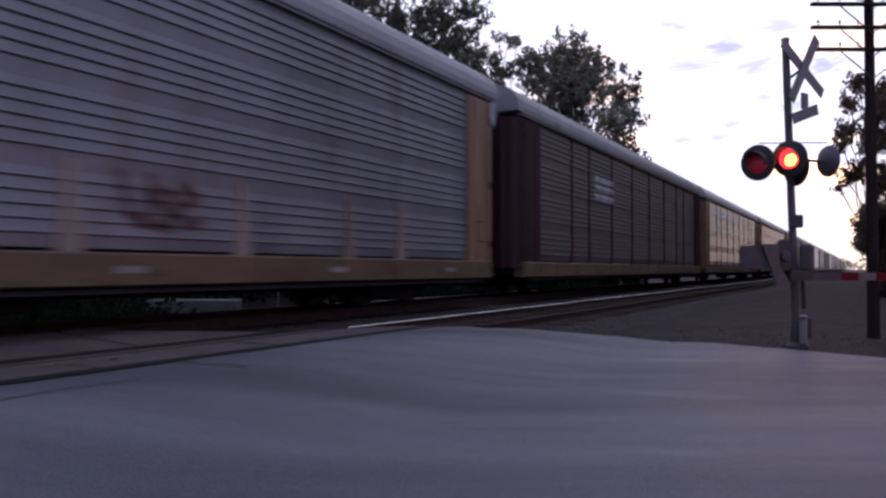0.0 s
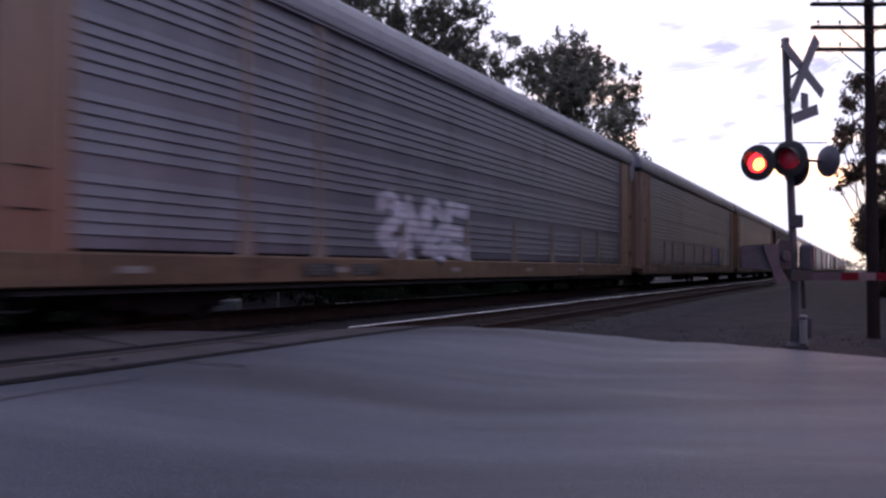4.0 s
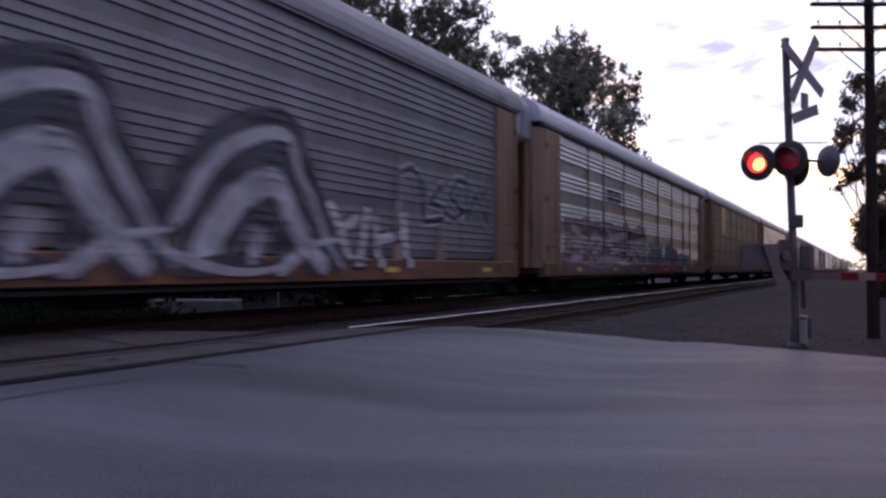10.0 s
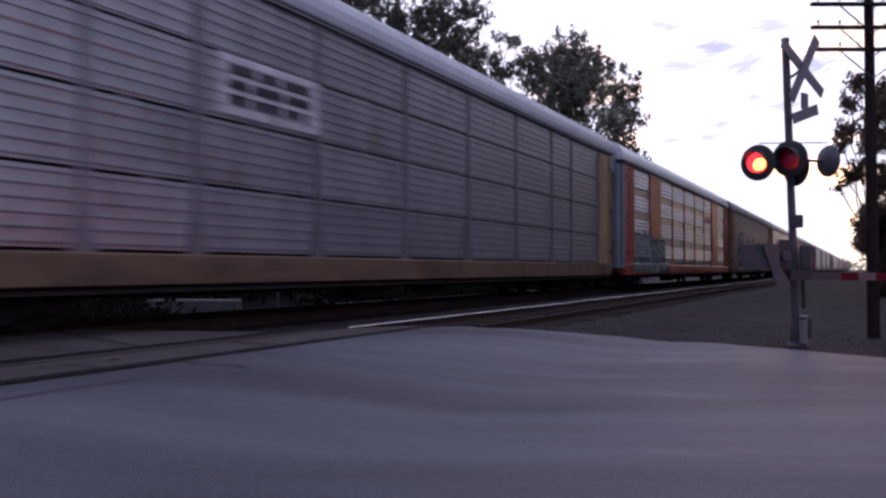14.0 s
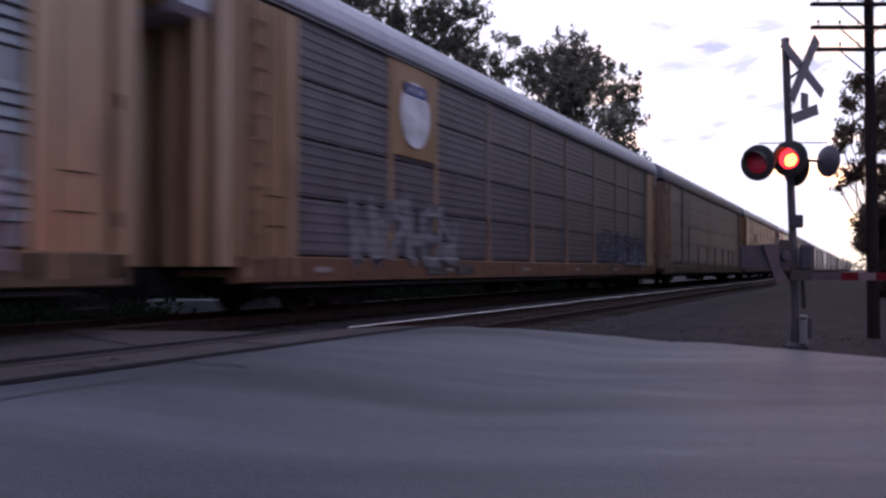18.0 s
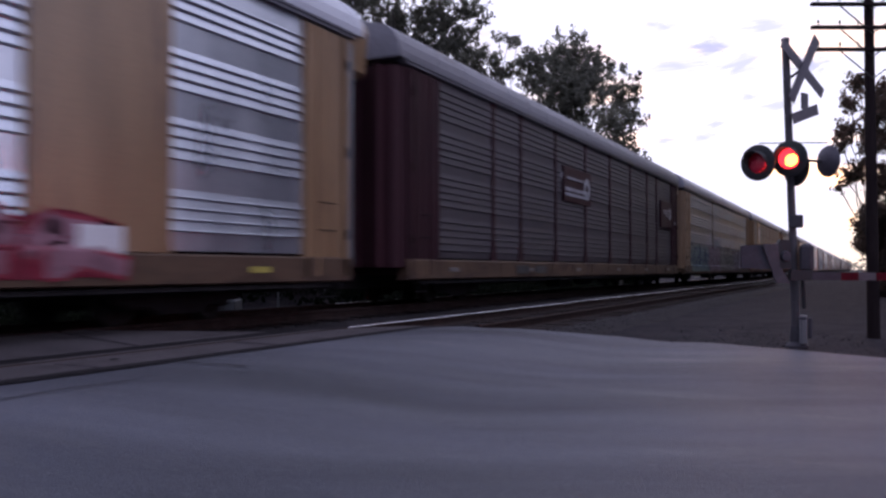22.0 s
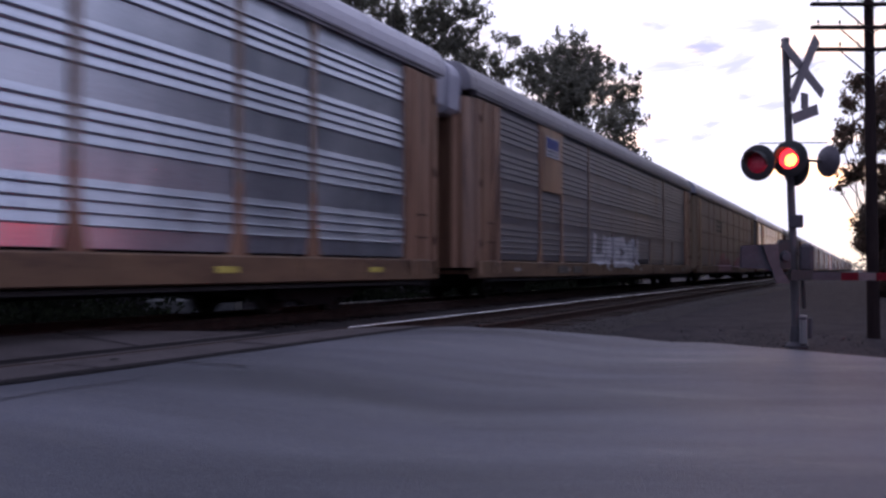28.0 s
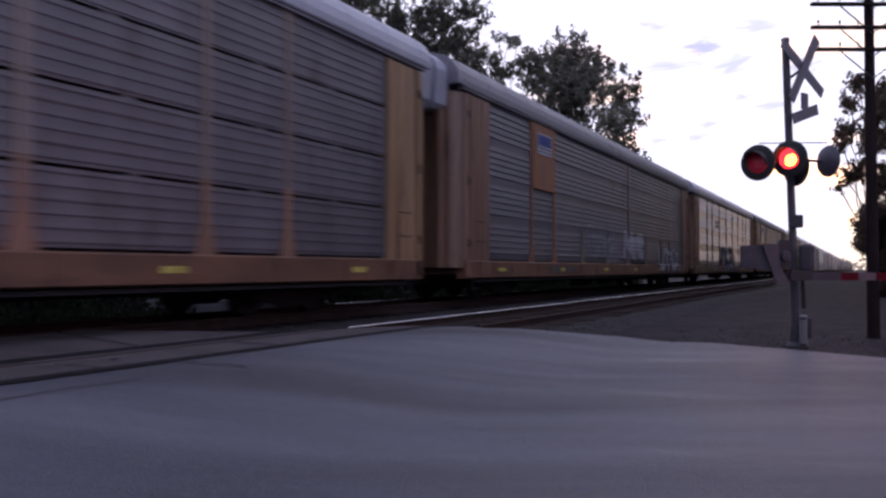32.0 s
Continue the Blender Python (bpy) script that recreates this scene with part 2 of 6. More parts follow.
M_BLACK = mat("black_enamel", (0.012, 0.012, 0.014), (0.025, 0.024, 0.026), 0.5, scale=6, bump=0.08)
M_GALVBOX = mat("grey_cabinet_paint", (0.045, 0.041, 0.05), (0.07, 0.064, 0.075), 0.6, 0.2, scale=3, bump=0.1, spots=(0.085, 0.072, 0.078), spec=0.3)
M_GATE_RED = mat("gate_red", (0.07, 0.004, 0.009), (0.1, 0.006, 0.013), 0.6, scale=5, bump=0.05, spec=0.1)
M_GATE_WHITE = mat("gate_white", (0.085, 0.078, 0.086), (0.13, 0.12, 0.128), 0.6, scale=5, bump=0.05, spots=(0.06, 0.052, 0.055), spec=0.2)
M_POLE = mat("creosoted_wood", (0.016, 0.011, 0.012), (0.032, 0.023, 0.023), 0.95, scale=2, stretch=(6, 6, 0.6), fine=60, bump=0.5, spec=0.05)
M_BARK = mat("bark", (0.05, 0.04, 0.032), (0.1, 0.085, 0.07), 0.95, scale=5, stretch=(3, 3, 0.5), bump=0.7)
M_GLASS_I = mat("insulator_glass", (0.10, 0.16, 0.15), (0.16, 0.22, 0.2), 0.2, scale=6, bump=0.02)
M_WIRE = mat("wire_black", (0.02, 0.02, 0.02), (0.04, 0.04, 0.04), 0.7, bump=0.05)
M_LENS_DARK = mat("unlit_red_lens", (0.46, 0.016, 0.04), (0.6, 0.026, 0.06), 0.25, scale=20, fine=120, bump=0.3)
M_HOOD = mat("weathered_black_enamel", (0.04, 0.038, 0.04), (0.07, 0.066, 0.068), 0.6, scale=6, bump=0.08)
M_LIT = glow("lit_signal_lens", (1.0, 0.03, 0.045), 2.2)
M_HOT = glow("lit_signal_core", (1.0, 0.3, 0.045), 9.0)
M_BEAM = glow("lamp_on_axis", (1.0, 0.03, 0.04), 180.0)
M_PALE = mat("old_concrete", (0.06, 0.062, 0.066), (0.1, 0.102, 0.106), 0.9, scale=2, bump=0.3, spots=(0.05, 0.048, 0.05))
M_BOX = mat("faded_box_paint", (0.13, 0.13, 0.135), (0.2, 0.198, 0.2), 0.6, scale=4, bump=0.08, spots=(0.16, 0.14, 0.14))
M_SIGN_BACK = mat("bare_sign_back", (0.085, 0.075, 0.095), (0.135, 0.12, 0.14), 0.5, 0.4, scale=3, bump=0.05)
M_TAR_AND_SHADE = mat("tar_rubber_and_shade", (0.008, 0.007, 0.009), (0.018, 0.016, 0.018), 0.85, scale=4, bump=0.3, spec=0.12)


def leafmat(name, c1, c2, spec=0.4):
    m = bpy.data.materials.new(name)
    m.use_nodes = True
    n, l = m.node_tree.nodes, m.node_tree.links
    b = n["Principled BSDF"]
    g = n.new("ShaderNodeNewGeometry")
    r = n.new("ShaderNodeValToRGB")
    r.color_ramp.elements[0].color, r.color_ramp.elements[1].color = (*c1, 1), (*c2, 1)
    l.new(g.outputs["Random Per Island"], r.inputs["Fac"])
    l.new(r.outputs["Color"], b.inputs["Base Color"])
    b.inputs["Roughness"].default_value = 0.7
    b.inputs["Specular IOR Level"].default_value = spec
    tr = n.new("ShaderNodeBsdfTranslucent")
    l.new(r.outputs["Color"], tr.inputs["Color"])
    mx = n.new("ShaderNodeMixShader")
    mx.inputs[0].default_value = 0.58
    l.new(b.outputs[0], mx.inputs[1])
    l.new(tr.outputs[0], mx.inputs[2])
    l.new(mx.outputs[0], n["Material Output"].inputs["Surface"])
    return m


M_LEAF = leafmat("leaf_green", (0.12, 0.117, 0.096), (0.23, 0.225, 0.18))
# leaf colour reddened to carry the sunset light at the crown's edges
M_LEAF_SUNSET = leafmat("leaf_sunset_tint", (0.07, 0.062, 0.046), (0.2, 0.12, 0.09))
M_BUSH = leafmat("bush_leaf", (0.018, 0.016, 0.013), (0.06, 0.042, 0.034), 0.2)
# near-black leaf: shade under the wagons and in their reflections put into its colour
M_SHADE_LEAF = leafmat("shade_leaf", (0.006, 0.008, 0.006), (0.016, 0.02, 0.012), 0.05)


# ---- mesh helpers ----
class Geo:
    """Collects vertices and faces of one part."""

    def __init__(self):
        self.v, self.f = [], []

    def add(self, vs, fs):
        k = len(self.v)
        self.v += [tuple(p) for p in vs]
        self.f += [tuple(k + i for i in q) for q in fs]

    def box(self, x0, x1, y0, y1, z0, z1, c=0.0):
        """A box with its edges chamfered by c."""
        if c <= 0:
            vs = [(x, y, z) for x in (x0, x1) for y in (y0, y1) for z in (z0, z1)]
            self.add(vs, [(0, 1, 3, 2), (4, 6, 7, 5), (0, 4, 5, 1), (2, 3, 7, 6), (0, 2, 6, 4), (1, 5, 7, 3)])
            return
        bm = bmesh.new()
        bmesh.ops.create_cube(bm, size=1)
        for w in bm.verts:
            w.co = ((x0 + x1) / 2 + w.co.x * (x1 - x0), (y0 + y1) / 2 + w.co.y * (y1 - y0), (z0 + z1) / 2 + w.co.z * (z1 - z0))
        bmesh.ops.bevel(bm, geom=bm.edges[:], offset=c, segments=1, affect="EDGES")
        bm.verts.index_update()
        self.add([w.co for w in bm.verts], [[w.index for w in q.verts] for q in bm.faces])
        bm.free()

    def sweep(self, prof, a, b, axis="y", closed=True):
        """A profile drawn out from a to b along an axis: (x, z) for y, (x, y) for z, (y, z) for x."""
        def at(p, t):
            return (p[0], t, p[1]) if axis == "y" else (p[0], p[1], t) if axis == "z" else (t, p[0], p[1])
        n = len(prof)
        vs = [at(p, a) for p in prof] + [at(p, b) for p in prof]
        fs = [(i, (i + 1) % n, n + (i + 1) % n, n + i) for i in range(n if closed else n - 1)]
        if closed:
            fs += [tuple(range(n)), tuple(range(2 * n - 1, n - 1, -1))]
        self.add(vs, fs)

    def cone(self, p0, p1, r0, r1, n=12, caps=True):
        p0, p1 = Vector(p0), Vector(p1)
        d = (p1 - p0).normalized()
        u = d.orthogonal().normalized()
        w = d.cross(u)
        ring = [(math.cos(2 * math.pi * i / n), math.sin(2 * math.pi * i / n)) for i in range(n)]
        vs = [p0 + (u * c + w * s) * r0 for c, s in ring] + [p1 + (u * c + w * s) * r1 for c, s in ring]
        fs = [(i, (i + 1) % n, n + (i + 1) % n, n + i) for i in range(n)]
        if caps:
            fs += [tuple(range(n - 1, -1, -1)), tuple(range(n, 2 * n))]
        self.add(vs, fs)

    def pipe(self, pts, r, n=8):
        for p, q in zip(pts, pts[1:]):
            self.cone(p, q, r, r, n)

    def lathe(self, prof, centre, way, n=20):
        """Turns (radius, distance along way) points round a line."""
        c, d = Vector(centre), Vector(way).normalized()
        u = d.orthogonal().normalized()
        w = d.cross(u)
        vs = [c + d * h + (u * math.cos(2 * math.pi * i / n) + w * math.sin(2 * math.pi * i / n)) * r for r, h in prof for i in range(n)]
        fs = [(k * n + i, k * n + (i + 1) % n, (k + 1) * n + (i + 1) % n, (k + 1) * n + i) for k in range(len(prof) - 1) for i in range(n)]
        self.add(vs, fs)

    def mesh(self, name, material, smooth=False):
        me = bpy.data.meshes.new(name)
        me.from_pydata(self.v, [], self.f)
        me.materials.append(material)
        bm = bmesh.new()
        bm.from_mesh(me)
        bmesh.ops.recalc_face_normals(bm, faces=bm.faces)
        bm.to_mesh(me)
        bm.free()
        if smooth:
            me.shade_smooth()
            me.set_sharp_from_angle(angle=radians(35))
        return me


def part(name, geo, material, parent, label="", smooth=False):
    ob = new(name, geo.mesh(name, material, smooth))
    ob.parent = parent
    return tagged(ob, label=label)


def piece(name, mesh, parent, at=(0, 0, 0), label=""):
    """One more object on a mesh that is already there."""
    ob = new(name, mesh)
    ob.parent = parent
    ob.location = at
    return tagged(ob, label=label)


def thing(name, m, label, category, group="", kind=""):
    ob = new(name)
    ob.empty_display_size = 0.2
    ob.matrix_world = m
    return tagged(ob, label, category, group, kind)


def solid(name, geo, material, label, kind="structure", category="", smooth=False):
    return tagged(new(name, geo.mesh(name, material, smooth)), label, category, kind=kind)


# ---- ground, road, track ----
def ground_height(x, y):
    """Shallow ditch beside the track, a bank added beyond it to block light under the wagons, level elsewhere."""
    d = abs(x - TRACK_X)
    base = -0.12
    if 2.2 < d < 6.5 and x < TRACK_X:
        base -= 0.28 * math.sin(math.pi * (d - 2.2) / 4.3)
    if x < -17.5 and y > 6:
        k = min(1.0, (-17.5 - x) / 3.5)
        base += 1.9 * k * k * (3 - 2 * k)
    return base + 0.04 * noise.noise((x * 0.35, y * 0.35, 0.0))


def sheet():
    g = Geo()
    xs = [-1500, -500, -150, -60, -40, -30] + [-24 + 0.8 * i for i in range(56)] + [24, 32, 45, 70, 160, 500, 1500]
    ys = [-400, -100, -40, -20, -12, -8, -4, 0, 4, 8] + [10 + 0.8 * i for i in range(50)] + [52, 56, 62, 70, 80, 95, 120, 160, 220, 320, 500, 900, 2500]
    for y in ys:
        for x in xs:
            near = abs(x) < 30 and -4 < y < 52
            g.v.append((x, y, (ground_height(x, y) if near else -0.14) - (0.35 if -14 < y < 11 and abs(x) < 60 else 0)))
    n = len(xs)
    g.f = [(j * n + i, j * n + i + 1, (j + 1) * n + i + 1, (j + 1) * n + i) for j in range(len(ys) - 1) for i in range(n - 1)]
    return solid("ground", g, M_GROUND, "dark gravelly dirt beside the road and railway", smooth=True)


sheet()

# the road climbs to the near track and on to the main track, which lies a little higher
MAIN_Z, NEAR_Z, NEAR_X = 0.36, 0.235, -6.16
EDGE = [(-5.9, 11.42), (-5.56, 11.75), (-5.05, 11.5), (-4.2, 12.09), (-3.38, 12.97), (-2.1, 13.3), (-0.9, 12.7), (0.3, 11.95), (2.0, 11.2), (5.0, 10.6), (12.0, 10.4), (60.0, 10.4)]


def road_height(x):
    k = min(1.0, max(0.0, (-2.5 - x) / 2.5))
    z = NEAR_Z * k * k * (3 - 2 * k)
    k = min(1.0, max(0.0, (-7.1 - x) / 1.5))
    return z + (MAIN_Z - NEAR_Z) * k


def edge_y(x):
    for (x0, y0), (x1, y1) in zip(EDGE, EDGE[1:]):
        if x0 <= x <= x1:
            return y0 + (y1 - y0) * (x - x0) / (x1 - x0)
    return EDGE[-1][1]


def road():
    g = Geo()
    xs = [-5.83 + 0.2 * i for i in range(70)] + [8.2 + 2 * i for i in range(27)]
    rows = 40
    for x in xs:
        e = edge_y(x) + 0.05 * noise.noise((x * 1.7, 3.0, 0))
        for k in range(rows + 1):
            y = -14 + (e + 14) * k / rows
            wob = 0.012 * noise.noise((x * 0.5, y * 0.5, 5.0))
            g.v.append((x, y, road_height(x) + wob * min(1.0, (x + 5.9)) - (0.02 if k == rows else 0)))
        g.v.append((x, e + 0.06, -0.3))
    n = rows + 2
    g.f = [(i * n + k, (i + 1) * n + k, (i + 1) * n + k + 1, i * n + k + 1) for i in range(len(xs) - 1) for k in range(n - 1)]
    solid("road", g, M_ASPHALT, "worn grey asphalt road with a ragged edge", smooth=True)
    # beyond the main track the road falls away
    g = Geo()
    g.sweep([(-10.95, MAIN_Z - 0.02), (-15.5, -0.32), (-60, -0.36), (-60, -0.7), (-10.95, -0.7)], -14, 5.6)
    solid("road_beyond", g, M_ASPHALT, "asphalt road on the far side of the crossing")


road()


def verge_gravel():
    """Loose stones and clods along the road's edge and round the foot of the mast."""
    g = Geo()
    rnd = random.Random(14)
    for _ in range(2200):
        x = rnd.uniform(-3.6, 3.0)
        y = edge_y(x) + 0.1 + 5.0 * rnd.random() ** 2.2
        z = ground_height(x, y)
        r = rnd.uniform(0.008, 0.022) * (1.5 if rnd.random() < 0.06 else 1)
        a = [Vector((rnd.uniform(-1, 1), rnd.uniform(-1, 1), rnd.uniform(-0.5, 0.8))).normalized() * r + Vector((x, y, z)) for _ in range(5)]
        g.add(a, [(0, 1, 2), (0, 2, 3), (0, 3, 1), (1, 2, 4), (2, 3, 4), (3, 1, 4)])
    tagged(new("verge_gravel", g.mesh("verge_gravel", M_BALLAST)), "loose stones along the road edge", "gravel", kind="stuff")


verge_gravel()


def track():
    g = Geo()
    g.sweep([(-12.9, -0.6), (-11.4, MAIN_Z - 0.17), (-8.1, MAIN_Z - 0.17), (-7.6, NEAR_Z - 0.17), (-4.6, NEAR_Z - 0.17), (-3.5, -0.6)], -120, 900)
    bed = solid("ballast_bed", g, M_BALLAST, "dark crushed stone ballast under the rails")
    # loose stones on the shoulder nearest the road
    g = Geo()
    rnd = random.Random(4)
    for _ in range(9000):
        y = 6.0 + 46 * rnd.random() ** 1.6
        x = rnd.uniform(-9.6, -4.1)
        if x > -7 and y < 11.9 or x > -8.7 and y < 10.4 and x - 0.8 * y > -15.3:
            continue
        z = (MAIN_Z if x < -8.1 else NEAR_Z) - 0.17 - max(0.0, x + 4.6) * 0.6
        r = rnd.uniform(0.012, 0.03)
        a = [Vector((rnd.uniform(-1, 1), rnd.uniform(-1, 1), rnd.uniform(-0.6, 0.9))).normalized() * r + Vector((x, y, z)) for _ in range(5)]
        g.add(a, [(0, 1, 2), (0, 2, 3), (0, 3, 1), (1, 2, 4), (2, 3, 4), (3, 1, 4)])
    tagged(part("ballast_stones", g, M_BALLAST, bed), kind="stuff")
    prof = [(-0.07, -0.17), (0.07, -0.17), (0.07, -0.155), (0.012, -0.13), (0.012, -0.045), (0.035, -0.032), (0.035, -0.004), (-0.035, -0.004), (-0.035, -0.032), (-0.012, -0.045), (-0.012, -0.13), (-0.07, -0.155)]
    crown = [(-0.037, -0.03), (0.037, -0.03), (0.037, -0.014), (0.034, -0.004), (0.026, 0.003), (0.012, 0.006), (-0.012, 0.006), (-0.026, 0.003), (-0.034, -0.004), (-0.037, -0.014)]
    for x, z, bright, start in ((TRACK_X - 0.75, MAIN_Z, True, 7.0), (TRACK_X + 0.75, MAIN_Z, False, 7.0), (NEAR_X - 0.75, NEAR_Z, True, 10.45), (NEAR_X + 0.75, NEAR_Z - 0.01, False, 11.9)):
        r = thing("rail", pose(x, 0, z), "steel rail with a worn head and a painted near-white glint" if bright else "rusty brown steel rail", "rail", "rails of the tracks", kind="structure")
        g = Geo()
        g.sweep(prof, start if x > -6 else -120, 900)
        part("web", g, M_RUST, r)
        g = Geo()
        g.sweep(crown, start, 900)
        part("head", g, M_RUST, r, "", True)
        # the glint along the worn head is a strip of near-white colour
        if bright:
            g = Geo()
            start = max(start, 10.45 if x > -8 else 15.0)
            g.sweep([(0.02, 0.004), (0.038, -0.001), (0.0395, -0.001), (0.0395, 0.002), (0.036, 0.006), (0.028, 0.0082), (0.02, 0.0082)], start, 900)
            part("running_band", g, M_RAIL_GLINT, r, "near-white strip painted for the sky glint on the worn rail edge", True)
        if x < -6:
            g = Geo()
            g.sweep([(-0.033, -0.004), (0.033, -0.004), (0.03, 0.0), (-0.03, 0.0)], -120, start)
            part("head", g, M_RUST, r)
    tie = Geo()
    tie.box(-1.3, 1.3, -0.11, 0.11, -0.3, -0.145, 0.01)
    me = tie.mesh("tie", M_TIE)
    rnd = random.Random(2)
    for x, z, y0, n in ((NEAR_X, NEAR_Z, 12.2, 90), (TRACK_X, MAIN_Z, 8.0, 60)):
        ties = thing("ties", pose(x, 0, z), "dark creosoted wooden ties", "railway ties", kind="structure")
        for i in range(n):
            o = piece("tie", me, ties, (rnd.uniform(-0.04, 0.04), y0 + 0.53 * i, rnd.uniform(-0.02, 0)))
            o.rotation_euler = (0, 0, rnd.uniform(-0.012, 0.012))


track()


def crossing():
    """Concrete panels along the near track, boards coloured for the train's shade in the main track; the crossing ends
    on a slant.
    """
    c = thing("crossing_panels", pose(0, 0, 0), "stained concrete level-crossing panels set around the rails", "crossing", kind="structure")

    def slab(x0, x1, y0, y1, skew, name, m, drop=0.0, label=""):
        """Quarter-metre-deep slab whose far end may be cut on the slant, with a chamfered rim."""
        k = 0.012
        vs = []
        for inset, down in ((0.0, 0.25), (0.0, k), (k, 0.0)):
            for x, far in ((x0 + inset, 0.0), (x1 - inset, skew)):
                for y in (y0 + inset, y1 + far - inset):
                    vs.append((x, y, road_height(x) - down - drop))
        g = Geo()
        f = []
        for i in (0, 4):
            f += [(i, i + 2, i + 6, i + 4), (i + 2, i + 3, i + 7, i + 6), (i + 3, i + 1, i + 5, i + 7), (i + 1, i, i + 4, i + 5)]
        g.add(vs, f + [(8, 10, 11, 9)])
        return part(name, g, m, c, label)
    rnd = random.Random(8)
    # (edges, joints, slant of the last end)
    rows = [(-8.62, -7.31, (-11.0, -8.4, -5.9, -3.3, -0.75, 1.8, 4.3, 6.8), 1.9),
            (-6.76, -6.1, (-11.0, -8.3, -5.7, -3.2, -0.6, 2.1, 5.22, 7.75, 10.3), 0.75)]
    for x0, x1, joints, skew in rows:
        for i, (a, b) in enumerate(zip(joints, joints[1:])):
            slab(x0, x1, a + 0.045, b - 0.045, 0.0, "panel", M_CONCRETE, rnd.uniform(-0.003, 0.006))
        slab(x0, x1, joints[-1] + 0.02, joints[-1] + (0.35 if skew > 1 else 0.3), skew, "panel", M_CONCRETE, 0.002)
    slab(-7.3, -7.1, -11, 9.5, 0.3, "flangeway_filler", M_TAR_AND_SHADE, 0.004)
    slab(-7.09, -6.95, -11, 9.9, 0.2, "flangeway_filler", M_CONCRETE, 0.002)
    slab(-6.87, -6.78, -11, 10.2, 0.1, "flangeway_filler", M_CONCRETE, 0.003)
    slab(-6.09, -5.84, -11, 11.2, 0.2, "seam", M_TAR_AND_SHADE, 0.002, "dark sunken seam beside the panels")
    for x0, x1 in ((-8.72, -8.64), (-8.86, -8.78)):
        slab(x0, x1, -11, 6.3, 0.0, "flangeway_filler", M_TAR_AND_SHADE, 0.004)
    # near-black boards: the train's shade over the main track put into their colour
    for i in range(7):
        slab(-10.15 + 0.2 * i, -9.96 + 0.2 * i, -11, 5.6, 0.0, "timber", M_TAR_AND_SHADE, 0.006 + 0.004 * (i % 2))
    slab(-10.95, -10.32, -11, 5.6, 0.0, "timber", M_TAR_AND_SHADE, 0.01)
    for pts, w_ in (([(-5.16, 2.6), (-5.1, 3.4), (-5.15, 4.1), (-5.08, 4.75)], 0.022), ([(-5.75, 5.84), (-5.45, 5.79), (-5.15, 5.83), (-4.9, 5.8)], 0.035)):
        g = Geo()
        for (xa, ya), (xb, yb) in zip(pts, pts[1:]):
            q = Vector((yb - ya, xa - xb, 0)).normalized() * w_ / 2
            za, zb = road_height(xa) + 0.014, road_height(xb) + 0.014
            g.add([(xa - q.x, ya - q.y, za), (xa + q.x, ya + q.y, za), (xb + q.x, yb + q.y, zb), (xb - q.x, yb - q.y, zb)], [(0, 1, 2, 3)])
        part("crack_seal", g, M_TAR_AND_SHADE, c, "black tar sealed into a crack")
    # tar smeared from the seam over the edge of the asphalt, narrower towards the far end
    g = Geo()
    n = 150
    for i in range(n + 1):
        y = -11 + 21.5 * i / n
        wide = max(0.012, 0.13 - 0.011 * max(0.0, y - 1)) * (1 + 0.7 * noise.noise((y * 1.9, 1.0, 4.0)))
        x = -5.855
        for q in (0.0, wide * 0.5, wide):
            g.v.append((x + q, y, road_height(x + q) + (0.0165 if q < wide else 0.012)))
    g.f = [(3 * i + q, 3 * i + q + 1, 3 * i + q + 4, 3 * i + q + 3) for i in range(n) for q in range(2)]
    part("tar_edge", g, M_TAR_AND_SHADE, c, "ragged edge of black tar along the asphalt")
    g = Geo()
    g.lathe([(0.0, 0.006), (0.035, 0.005), (0.05, 0.0)], (-6.5, 5.75, NEAR_Z), (0, 0, 1), 12)
    part("patch", g, M_TAR_AND_SHADE, c, "small dark spot of tar")


crossing()


# ---- signal at the crossing ----
def frame_axes(way):
    """Right and up for something that faces along way."""
    w = Vector(way).normalized()
    r = Vector((0, 0, 1)).cross(w).normalized()
    return r, w.cross(r)


def quad_plate(g, centre, right, up, way, hw, hh, t):
    c, r, u, w = Vector(centre), Vector(right), Vector(up), Vector(way).normalized()
    vs = [c + r * (hw * a) + u * (hh * b) + w * (t * d) for d in (-0.5, 0.5) for a, b in ((-1, -1), (1, -1), (1, 1), (-1, 1))]
    g.add(vs, [(0, 3, 2, 1), (4, 5, 6, 7), (0, 1, 5, 4), (1, 2, 6, 5), (2, 3, 7, 6), (3, 0, 4, 7)])


FLASHERS = []


